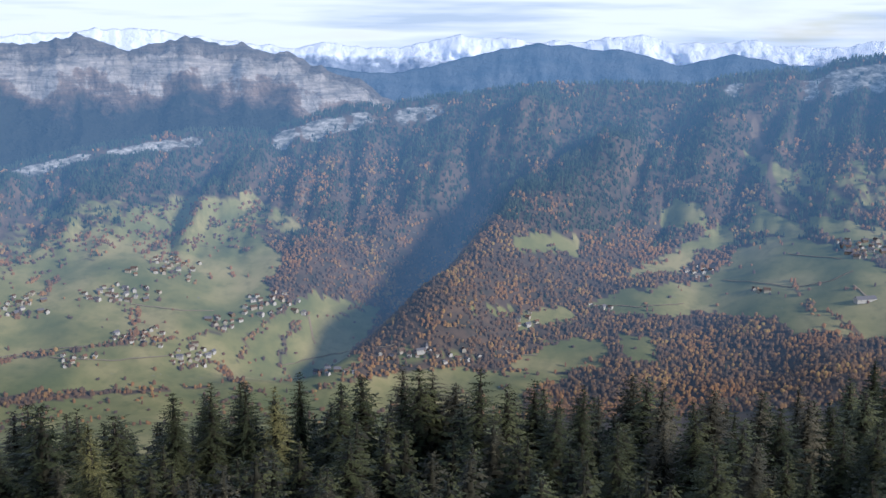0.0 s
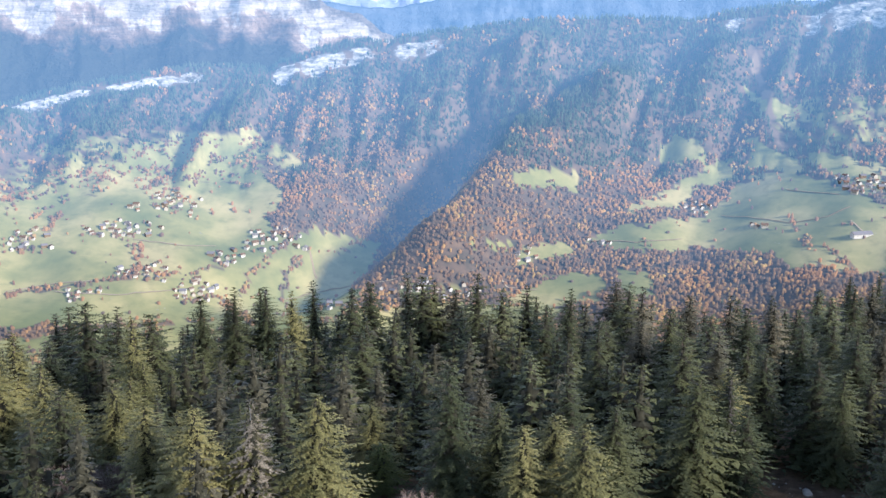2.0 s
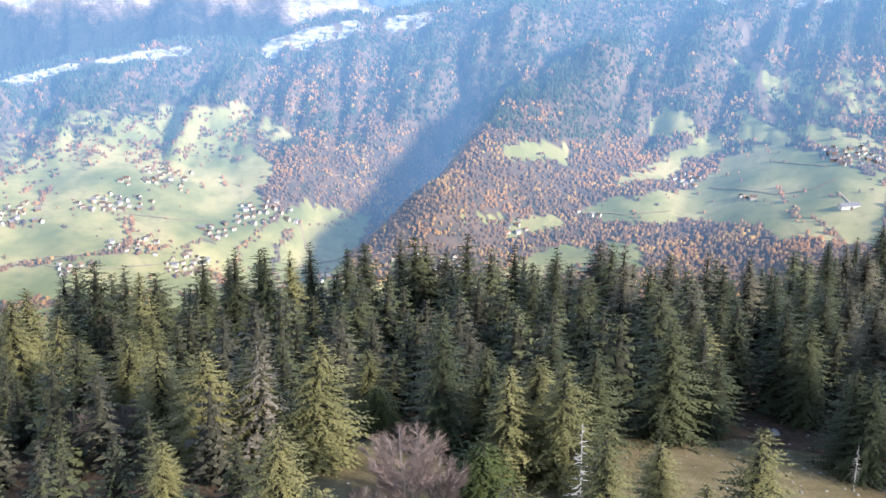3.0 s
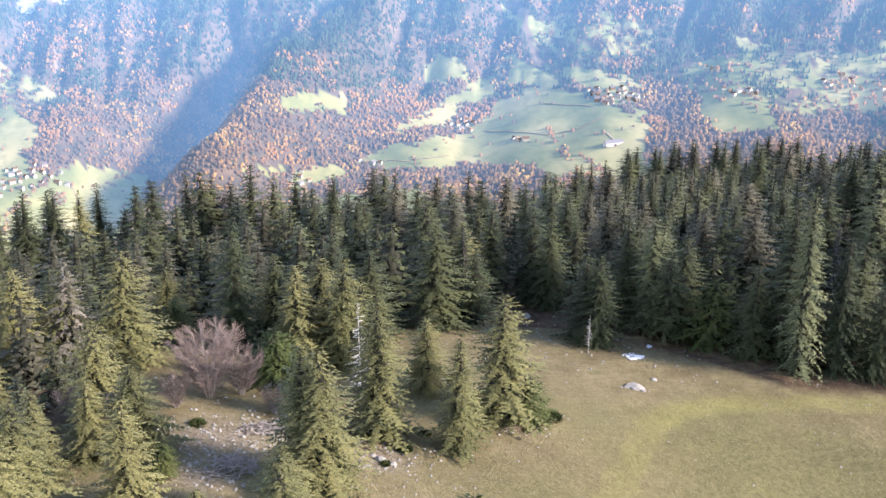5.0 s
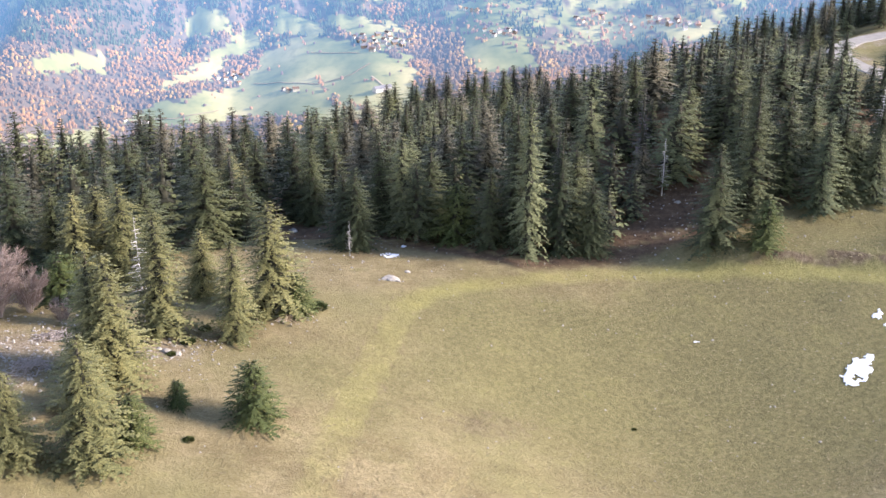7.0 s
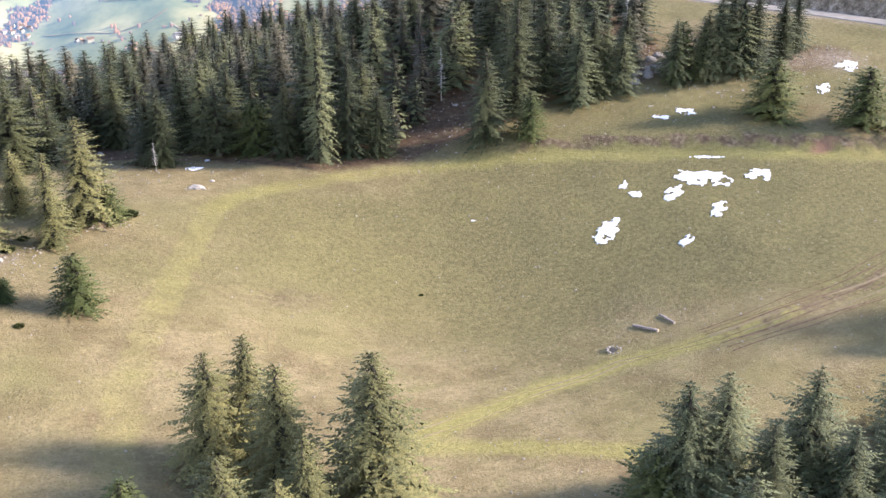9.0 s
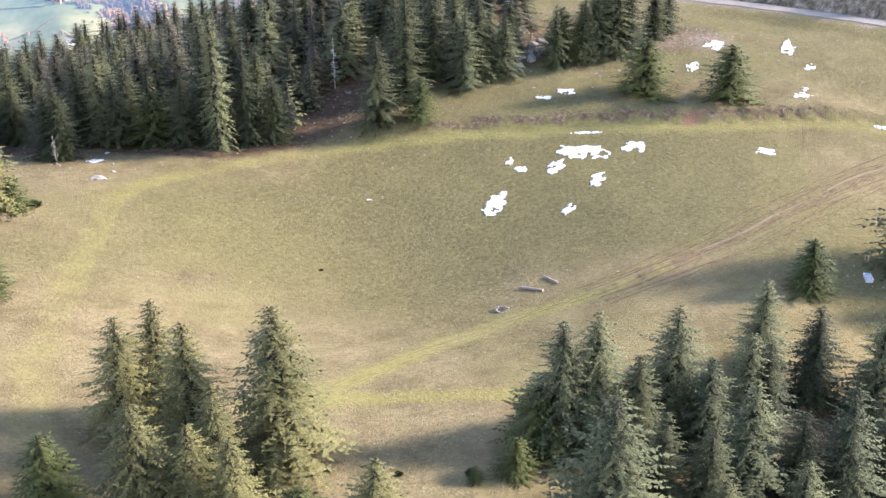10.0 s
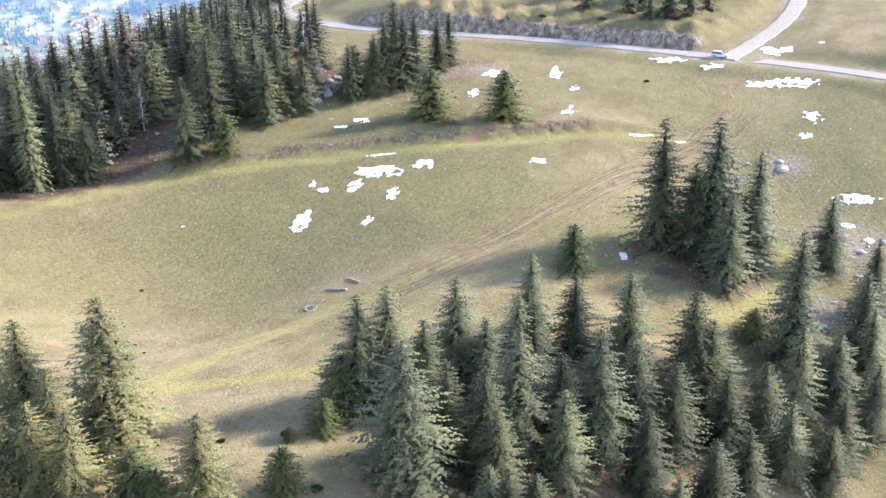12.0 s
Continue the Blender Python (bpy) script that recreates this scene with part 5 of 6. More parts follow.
# the wood itself: single trees in front, the rest as one mass
def wood_places():
    rng = np.random.default_rng(4)
    spots = []
    for gx in np.arange(-118, 262, 7.2):
        for gy in np.arange(52, 332, 7.2):
            x, y = gx + rng.uniform(-2.6, 2.6), gy + rng.uniform(-2.6, 2.6)
            inside = bool(forested(np.array([x]), np.array([y]))[0])
            above = x > 216 and 84 < y < 188 and float(away(np.array([x]), np.array([y]), ROAD)[0][0]) > 12 and float(away(np.array([x]), np.array([y]), SIDE_ROAD)[0][0]) > 11 and rng.uniform() < 0.6
            bend = 165 < x < 260 and 222 < y < 262
            if not (inside or above or bend):
                continue
            if (84 < x < 99 and y < 136) or (105 < x < 122 and y < 128) or (24 < x < 36 and 140 < y < 196):
                continue
            if min((x - a) ** 2 + (y - b) ** 2 for a, b in taken) < 27:
                continue
            tall = rng.uniform(9, 15.5) if inside else rng.uniform(9, 14)
            if x < -28 and y < 112:
                tall = rng.uniform(8, 12.5)
            if -50 < x < 15 and y > 150:
                tall = rng.uniform(12, 18)
            spots.append((x, y, tall))
    return spots


WOOD = wood_places()
depth = sorted(WOOD, key=lambda p: p[1] - np.interp(p[0], *FOREST_FRONT) if p[1] > 126 else p[1] - 60)
for x, y, tall in depth[:110]:
    plant(middle, int(RNG.integers(7)), x, y, tall, RNG.uniform(0, 6.28), RNG.uniform(1.4, 1.75))


def wood_mass(spots):
    """The trees deeper in the wood, joined."""
    soft = [crown_mesh("deep", RNG, 16.0, 5.6, 13, 3, 1.2, SPRUCE_SHADED, ragged=0.18, spray=0.46) for k in range(4)]
    data = []
    for me in soft:
        v = np.empty(len(me.vertices) * 3, np.float32)
        me.vertices.foreach_get("co", v)
        f, i = np.empty(len(me.loops), np.int32), np.empty(len(me.polygons), np.int32)
        me.loops.foreach_get("vertex_index", f)
        me.polygons.foreach_get("material_index", i)
        q = np.empty(len(me.loops) * 3, np.float32)
        me.corner_normals.foreach_get("vector", q)
        facing = np.empty((len(me.vertices), 3), np.float32)
        facing[f] = q.reshape(-1, 3)
        data.append((v.reshape(-1, 3), f.reshape(-1, 3), i, facing))
        bpy.data.meshes.remove(me)
    for share, (needles, label) in enumerate(((SPRUCE_SHADED, "dense dark spruce forest behind the forest edge"), (SPRUCE_GREY, "grey-green spruces scattered through the dense forest"), (SPRUCE_OLD, "olive-grey spruces scattered through the dense forest"))):
        verts, faces, tones, facing, o = [], [], [], [], 0
        for x, y, tall in [p for k, p in enumerate(spots) if (0, 0, 1, 0, 2, 0)[k % 6] == share]:
            v, f, i, g = data[int(RNG.integers(4))]
            w, s = RNG.uniform(0, 6.28), tall / 16
            c, q = math.cos(w) * s, math.sin(w) * s
            verts.append(np.stack([v[:, 0] * c - v[:, 1] * q + x, v[:, 0] * q + v[:, 1] * c + y, v[:, 2] * s + height(x, y) - 0.2], -1))
            faces.append(f + o)
            tones.append(i)
            facing.append(np.stack([(g[:, 0] * c - g[:, 1] * q) / s, (g[:, 0] * q + g[:, 1] * c) / s, g[:, 2]], -1))
            o += len(v)
        me = big_mesh("spruce_wood", np.vstack(verts), np.vstack(faces), needles)
        me.materials.append(INNER_SHADE)
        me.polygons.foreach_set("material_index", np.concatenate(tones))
        crown_normals(me, np.vstack(facing))
        tagged(new("spruce_wood", me), label, "forest", kind="stuff")


wood_mass(depth[110:])


# ---- bare and dead trees ----
dead = dead_spruce(RNG, 14.8, "bleached white dead spruce standing among green spruces")
dead.matrix_basis = at(1.0, 104.3, 0.4, 1.0, 0.1)
for x, y, s in ((91.9, 133.8, 0.72), (131, 127, 1.0), (34.2, 131.5, 0.4), (118, 124, 0.6)):
    tagged(again(dead, at(x, y, s * 9, s, 0.1)), "grey dead spruce with bare branches at the forest edge")
MAUVE = foliage("dying_needles", (0.085, 0.075, 0.07), (0.15, 0.13, 0.12), (0.18, 0.155, 0.145))
dying = [spruce(RNG, 18.0, 2.3, 26, 5, 3.0, MAUVE, "grey-mauve dying spruce with thin needles", group="dying spruces", ragged=0.25, spray=0.24, thin=0.25), 18.0, False]
for x, y, tall in ((90, 139.2, 19.5), (139, 134, 16), (77, 146, 13), (18, 152, 15), (121, 133, 15)):
    plant([dying], 0, x, y, tall, x)
bleached = [spruce(RNG, 14.0, 3.4, 40, 7, 1.0, SPRUCE_PALE, "thin bleached spruce with pale dying needles", group="dying spruces", ragged=0.22, spray=0.24, thin=0.2, bark=DEADWOOD), 14.0, False]
plant([bleached], 0, -34.6, 117.6, 15.5, 0.5, 1.15)
beech = bare_tree(RNG, 9.4, 5.6, 18, "leafless grey-pink beech on the stony slope below the spruces")
beech.matrix_basis = at(-16.8, 107.6, 0.3, 1.0, 0.1)
again(beech, at(-13.2, 109.2, 2.0, 0.68, 0.1))
for x, y, s in ((-59, 121, 0.62), (-54, 124.5, 0.55), (-24.5, 93.5, 0.6), (-30, 97, 0.5), (-20, 104, 0.45), (-9, 104, 0.4)):
    tagged(again(beech, at(x, y, x, s, 0.1)), "small leafless grey-brown shrubby tree between spruces")


for model in fine + young + bare_foot + middle:
    if not model[2]:
        for ob in (*model[0].children_recursive, model[0]):
            bpy.data.objects.remove(ob)


# ---- low shrubs ----
def shrub(rng, wide, material, label):
    """A low evergreen shrub: a mound of short upright sprays."""
    thing = tagged(new("shrub"), label, "shrub", "low shrubs")
    verts = []
    for k in range(700):
        phi, f = rng.uniform(0, 6.28), math.sqrt(rng.uniform())
        p = np.array([math.cos(phi) * f * wide, math.sin(phi) * f * wide, wide * 0.62 * math.sqrt(1 - f * f * 0.95) * rng.uniform(0.55, 1.0)])
        d = p / (np.linalg.norm(p) + 1e-6) * rng.uniform(0.12, 0.3) + np.array([0, 0, rng.uniform(0.05, 0.25)]) + rng.normal(0, 0.06, 3)
        side = np.cross(d, rng.normal(0, 1, 3))
        side *= 0.05 / (np.linalg.norm(side) + 1e-6)
        verts += [p - side, p + side, p + d]
    verts = np.array(verts)
    part("crown", big_mesh("crown", verts, np.arange(len(verts)).reshape(-1, 3), material), thing)
    pieces = [tube([Vector((0, 0, -0.15)), Vector((math.cos(k) * wide * 0.4, math.sin(k) * wide * 0.4, wide * 0.42))], [0.05, 0.015], 4) for k in range(6)]
    part("stem", mesh_from("stem", *join(pieces), BARK), thing)
    return thing


low = shrub(RNG, 0.8, SPRUCE_YOUNG, "low rounded juniper shrub growing in the dry grass")
low.matrix_basis = at(23.9, 106.9, 0, 1.9, 0.05, 0.6)
for x, y, s in ((3.8, 71.3, 0.7), (5.8, 96, 1.0), (-7.5, 100.5, 1.1), (-19.5, 86.2, 1.5), (8.3, 100.5, 0.9), (-17, 99, 1.1), (3.5, 92.3, 0.7), (186.3, 69.9, 0.7), (44.6, 16.4, 0.8), (41, 6, 0.8), (96, -2, 0.9), (112, -6, 1.0), (38, 20, 0.5),
                (136, 94, 0.5), (59, 78, 0.4), (204, 118, 1.2), (212, 104, 1.3), (225, 92, 1.0)):
    again(low, at(x, y, x * 3.1, s, 0.05, 0.9))


# ---- snow ----
def snow_patch(rng, x, y, along, across, turn):
    """A thin melting patch with a ragged, broken outline, thicker in its middle, lying on the ground."""
    c, s = math.cos(radians(turn)), math.sin(radians(turn))
    cell = max(0.16, min(along, across) / 9)
    nu, nv = int(along * 1.5 / cell) + 2, int(across * 1.5 / cell) + 2
    u, v = np.meshgrid(np.arange(-nu, nu + 1) * cell, np.arange(-nv, nv + 1) * cell, indexing="ij")
    px, py = x + u * c - v * s, y + u * s + v * c
    k = rng.uniform(0, 90)
    body = 0.68 - (u / along) ** 2 - (v / across) ** 2
    body = body + 0.42 * lump(u / along * 0.9, v / across * 0.9, k) + 0.36 * lump(px / 2.2, py / 2.2, k + 1) + 0.32 * lump(px / 0.8, py / 0.8, k + 2)
    z = ground_z(px, py) + np.clip(body * 0.35, -0.03, 0.13) + 0.015
    keep = (body[:-1, :-1] > 0) & (body[1:, :-1] > 0) & (body[1:, 1:] > 0) & (body[:-1, 1:] > 0)
    m = v.shape[1]
    i, j = np.nonzero(keep)
    quads = np.stack([i * m + j, (i + 1) * m + j, (i + 1) * m + j + 1, i * m + j + 1], -1)
    used, inverse = np.unique(quads, return_inverse=True)
    z0 = height(x, y)
    p = np.stack([px, py, z], -1).reshape(-1, 3)[used] - (x, y, z0)
    me = big_mesh("snow_patch", p, inverse.reshape(-1, 4), SNOW)
    me.polygons.foreach_set("use_smooth", [True] * len(me.polygons))
    ob = new("snow_patch", me)
    ob.location = (x, y, z0)
    return tagged(ob, "thin ragged patch of old white snow on the grass", "snow", "snow patches")


SNOW_MEADOW = [
    (92.0, 77.8, 2.0, 4.5, -57), (113.2, 80.7, 5.8, 3.1, -48), (121.1, 75.7, 3.0, 2.4, -47), (106.4, 79.5, 1.6, 3.1, -57), (108.8, 71.1, 1.3, 3.3, -52), (99.0, 67.1, 1.1, 2.2, -64),
    (101.7, 83.5, 1.4, 1.2, -58), (101.7, 86.8, 1.0, 1.4, -51), (118.1, 85.2, 3.4, 0.6, -41), (138.0, 60.4, 2.1, 1.7, -35), (125.8, 100.7, 2.3, 1.6, -58), (120.9, 101.4, 2.1, 1.3, -59),
    (157.9, 69.6, 1.8, 2.4, -66), (162.1, 72.4, 0.7, 1.9, -50), (171.3, 79.1, 1.2, 1.9, -62), (176.5, 89.4, 1.6, 5.7, -50), (201.3, 74.3, 5.1, 2.1, -56),
]
SNOW_ROADSIDE = [
    (203.2, 63.3, 3.4, 1.9, -58), (206.2, 46.6, 9.9, 3.0, -53), (196.0, 33.3, 2.2, 3.0, -50), (188.0, 30.0, 1.6, 1.7, -45), (173.8, 11.0, 4.7, 2.3, -53), (163.4, 54.1, 3.1, 0.8, -41),
    (153.0, 93.6, 1.4, 2.6, -55), (164.8, 98.8, 2.4, 3.7, -64), (223.9, 59.1, 5.3, 3.7, -58), (233.5, 52.0, 1.2, 0.8, -74), (164.0, 7.5, 1.6, 1.4, -46), (161.8, 2.0, 1.3, 1.1, -54),
    (40.8, 129.8, 1.8, 1.8, -0), (44.1, 134.4, 0.6, 1.1, -15), (76.2, 92.7, 0.7, 0.3, -29), (124.3, 262.3, 2.8, 3.3, -66), (167.4, 46.9, 1.6, 0.6, -47),
]
for row in SNOW_MEADOW + SNOW_ROADSIDE:
    snow_patch(RNG, *row)


# ---- stones ----
def stone_shape(rng, flat=0.7):
    bm = bmesh.new()
    bmesh.ops.create_icosphere(bm, subdivisions=2, radius=1.0)
    shift = rng.uniform(0, 50, 3)
    for v in bm.verts:
        k = 1 + 0.45 * noise.noise(v.co * 1.1 + Vector(shift)) + 0.2 * noise.noise(v.co * 2.7 + Vector(shift))
        v.co = Vector((v.co.x * k, v.co.y * k * 0.8, v.co.z * k * flat))
    return from_bm("boulder", bm, LIMESTONE)


STONES = [stone_shape(RNG, f) for f in (0.6, 0.75, 0.5, 0.85, 0.65)]


def boulder(x, y, size, label="pale grey limestone boulder lying in the grass", turn=None):
    ob = tagged(new("boulder", STONES[int(RNG.integers(5))]), label, "rock", "boulders")
    ob.matrix_basis = at(x, y, RNG.uniform(0, 6.28) if turn is None else turn, size, size * 0.12)
    return ob


boulder(37.5, 118.6, 1.35, "large flat-topped pale boulder standing alone in the meadow", 0.2)
for x, y, s in ((41.2, 121.5, 0.5), (38.6, 117.4, 0.35), (174.2, 27.1, 1.6), (176, 29, 0.9), (165, 31, 1.2), (171, 33, 0.8), (3.0, 93.2, 0.6), (4.3, 92.4, 0.5), (2.2, 94.3, 0.45), (20.5, 104.6, 0.7), (19, 103.6, 0.5),
                (157, 1.5, 1.1), (160, 6, 0.8), (154, 5.5, 0.9), (150, -2, 0.8), (163, 0, 1.0), (140, -3, 0.7), (133, -6, 0.6), (17, 152, 1.0), (42, 148, 1.4), (47, 150, 1.0), (28, 149, 0.8), (98, 127, 0.5), (93, 130, 0.6), (96, 126, 0.5)):
    boulder(x, y, s)
for k in range(34):
    x, y = RNG.normal(136, 5.0), RNG.normal(121.5, 2.2)
    boulder(x, y, RNG.uniform(0.5, 1.5), "rough pale limestone block of the outcrop beside the spruces")


def loose_stones():
    """Pale stones strewn over the slopes, too many to count."""
    rng = np.random.default_rng(8)
    xs, ys, ss = [], [], []
    for sx, sy, w, n, big in ((-14, 96, 6.5, 520, 0.24), (3, 93.5, 4, 200, 0.22), (-15, 87, 5, 220, 0.22), (20, 104, 2.2, 60, 0.2), (138, 119, 10, 330, 0.28), (155, 112, 9, 180, 0.24), (165, 103, 6, 110, 0.24), (134, -4, 10, 260, 0.25),
                              (158, 4, 11, 260, 0.28), (44, 10, 8, 140, 0.14), (176, 27, 8, 120, 0.25), (92, 127, 8, 220, 0.22), (47, 29, 6, 70, 0.13), (40, 134, 9, 150, 0.22), (20, 140, 12, 180, 0.22), (-50, 140, 14, 120, 0.22),
                              (124, 14, 8, 150, 0.18), (185, 68, 14, 200, 0.16), (98, 24, 14, 120, 0.16), (88, 112, 18, 160, 0.14)):
        xs.append(rng.normal(sx, w, n)), ys.append(rng.normal(sy, w, n)), ss.append(rng.uniform(0.25, 1, n) ** 2 * big + 0.05)
    n = 900
    xs.append(rng.uniform(-5, 215, n)), ys.append(rng.uniform(0, 125, n)), ss.append(rng.uniform(0.25, 1, n) ** 3 * 0.16 + 0.05)
    x, y, s = np.concatenate(xs), np.concatenate(ys), np.concatenate(ss)
    off = (away(x, y, ROAD)[0] > 4) & (away(x, y, SIDE_ROAD)[0] > 3)
    x, y, s = x[off], y[off], s[off]
    z = ground_z(x, y)
    base = np.array([(1, 0, 0), (0.3, 0.9, 0), (-0.8, 0.5, 0), (-0.7, -0.6, 0), (0.4, -0.9, 0), (0.5, 0.1, 0.7), (-0.2, 0.45, 0.75), (-0.25, -0.4, 0.65)])
    tri = np.array([(0, 1, 5), (1, 6, 5), (1, 2, 6), (2, 7, 6), (2, 3, 7), (3, 4, 7), (4, 5, 7), (4, 0, 5), (5, 6, 7)])
    w = rng.uniform(0, 6.28, len(x))
    jig = base[None] * rng.uniform(0.7, 1.3, (len(x), 8, 1)) * s[:, None, None]
    px = jig[..., 0] * np.cos(w)[:, None] - jig[..., 1] * np.sin(w)[:, None] + x[:, None]
    py = jig[..., 0] * np.sin(w)[:, None] + jig[..., 1] * np.cos(w)[:, None] + y[:, None]
    pz = jig[..., 2] + z[:, None] - 0.02
    faces = (np.arange(len(x))[:, None, None] * 8 + tri[None]).reshape(-1, 3)
    tagged(new("loose_stones", big_mesh("loose_stones", np.stack([px, py, pz], -1).reshape(-1, 3), faces, LIMESTONE)), "pale limestone stones strewn over the grass and scree", "stones", kind="stuff")


loose_stones()


def grass_tufts():
    rng = np.random.default_rng(15)
    n = 70000
    x, y = rng.uniform(-25, 215, n), rng.uniform(-25, 128, n)
    thick = 0.5 + 0.8 * fbm(x / 9, y / 9, 2, 4)
    keep = (rng.uniform(size=n) < np.clip(thick, 0.08, 1)) & ~forested(x, y) & (away(x, y, ROAD)[0] > 4.5) & (away(x, y, SIDE_ROAD)[0] > 3)
    for line in (TRACK_UPPER, TRACK_LOWER, TRACK_RUTTED):
        keep &= away(x, y, line)[0] > 1.4
    x, y = x[keep], y[keep]
    n, z = len(x), ground_z(x, y)
    verts = []
    for k in range(3):
        w, h, r = rng.uniform(0, 6.28, n), rng.uniform(0.03, 0.08, n), rng.uniform(0.06, 0.14, n)
        lean = rng.normal(0, 0.3, (n, 2))
        verts.append(np.stack([np.stack([x - np.cos(w) * r, y - np.sin(w) * r, z - 0.03], -1), np.stack([x + np.cos(w) * r, y + np.sin(w) * r, z - 0.03], -1), np.stack([x + lean[:, 0], y + lean[:, 1], z + h], -1)], 1))
    verts = np.stack(verts, 1).reshape(-1, 3, 3)
    under = np.cross(verts[:, 1] - verts[:, 0], verts[:, 2] - verts[:, 0])[:, 2] < 0
    verts[under] = verts[under][:, ::-1]
    verts = verts.reshape(-1, 3)
    tagged(new("dry_grass", big_mesh("dry_grass", verts, np.arange(len(verts)).reshape(-1, 3), DRY_GRASS)), "tufts of dry straw-coloured grass on the meadow", "grass", kind="stuff")


def straw():
    n = Nodes("dry_grass", 0.9, 0.15)
    return n.done(n.bands(n.any(), [(0.0, (0.17, 0.135, 0.07)), (0.5, (0.27, 0.22, 0.12)), (0.8, (0.34, 0.28, 0.16)), (1.0, (0.21, 0.195, 0.085))]))


DRY_GRASS = straw()
grass_tufts()


# ---- wood on the ground ----
def fallen_log(x0, y0, x1, y1, radius, label):
    thing = new("log")
    tagged(thing, label, "log", "logs on the meadow")
    L = math.hypot(x1 - x0, y1 - y0)
    pts = [(-L / 2, 0, 0), (-L / 4, 0.04, 0.02), (0, -0.03, 0.01), (L / 4, 0.03, 0), (L / 2, 0, 0)]
    part("bark", mesh_from("bark", *tube(pts, [radius, radius * 1.04, radius * 0.97, radius * 0.92, radius * 0.86], 10), PALE_BARK, True), thing)
    for s, r in ((-1, radius), (1, radius * 0.86)):
        bm = bmesh.new()
        bmesh.ops.create_circle(bm, cap_ends=True, segments=10, radius=r * 0.98)
        bmesh.ops.transform(bm, matrix=Matrix.Translation((s * (L / 2 + 0.012), 0, 0)) @ Matrix.Rotation(radians(90), 4, "Y"), verts=bm.verts)
        part("cut_end", from_bm("cut_end", bm, CUT_WOOD), thing, "pale sawn end")
    x, y = (x0 + x1) / 2, (y0 + y1) / 2
    slope = math.atan2(height(x1, y1) - height(x0, y0), L)
    thing.matrix_basis = Matrix.Translation((x, y, height(x, y) + radius * 0.85)) @ Matrix.Rotation(math.atan2(y1 - y0, x1 - x0), 4, "Z") @ Matrix.Rotation(-slope, 4, "Y")


CUT_WOOD = plain("cut_wood", (0.55, 0.43, 0.28), 0.85, 0.15, 0.2)
fallen_log(78.7, 53.2, 80.0, 49.5, 0.2, "long debarked log lying in the meadow grass")
fallen_log(83.1, 53.1, 82.8, 49.6, 0.17, "shorter weathered log lying in the meadow grass")
fallen_log(114, -9.5, 121.5, -3.2, 0.13, "thin fallen trunk lying under the spruces")


def brush_pile(rng, x, y, wide, count, material, label, high=0.8):
    """A heap of cut branches."""
    thing = tagged(new("brush_pile"), label, "brush pile", "brush piles")
    pieces = []
    for k in range(count):
        p = Vector((rng.normal(0, wide * 0.4), rng.normal(0, wide * 0.3), 0))
        w, L = rng.normal(0.7, 0.9), rng.uniform(0.8, 2.6)
        d = Vector((math.cos(w), math.sin(w), rng.normal(0, 0.25)))
        z = height(x + p.x, y + p.y) - height(x, y) + rng.uniform(0.0, high) * max(0.15, 1 - (p.length / wide) ** 2)
        a, b = p + Vector((0, 0, z)) - d * L / 2, p + Vector((0, 0, z)) + d * L / 2
        r = rng.uniform(0.02, 0.07)
        pieces.append(tube([a, (a + b) / 2 + Vector(rng.normal(0, 0.1, 3)), b], [r, r * 0.8, r * 0.3], 4))
    part("brushwood", mesh_from("brushwood", *join(pieces), material), thing)
    thing.location = (x, y, height(x, y))
    return thing


GREY_BRANCH = plain("weathered_branches", (0.34, 0.29, 0.26), 0.9, 0.35, 0.3)
brush_pile(RNG, -11.6, 88.6, 3.2, 130, GREY_BRANCH, "large heap of grey cut branches on the stony slope", 1.3)
brush_pile(RNG, -9.4, 98.5, 3.0, 110, GREY_BRANCH, "low heap of grey branches below the bare beech", 0.9)
brush_pile(RNG, 120.3, 16.2, 3.0, 100, BARK, "dark heap of dead branches near the tall spruces", 0.9)
brush_pile(RNG, 19.2, 103.4, 1.6, 34, CUT_WOOD, "reddish broken wood and bark beside a spruce", 0.4)
brush_pile(RNG, 113, -19.5, 3.0, 80, GREY_BRANCH, "scattered grey branches under the spruces", 0.5)


# ---- fireplace, trough, trestle ----
def fireplace(x, y):
    thing = tagged(new("fire_pit"), "old ring of stones round a black fireplace in the grass", "fire pit")
    bm = bmesh.new()
    bmesh.ops.create_circle(bm, cap_ends=True, segments=18, radius=0.8)
    for v in bm.verts:
        v.co.z = 0.05 + 0.03 * math.sin(v.co.x * 5)
    part("ash", from_bm("ash", bm, plain("ash", (0.05, 0.047, 0.045), 0.95, 0.4, 0.3)), thing, "black ash")
    for k in range(11):
        w = 6.283 * k / 11
        ob = part("stone", STONES[k % 5], thing)
        ob.matrix_basis = Matrix.Translation((0.95 * math.cos(w), 0.95 * math.sin(w), 0.08)) @ Matrix.Rotation(w * 2, 4, "Z") @ Matrix.Diagonal((0.22, 0.22, 0.2, 1))
    thing.matrix_basis = at(x, y)


fireplace(72.4, 48.9)


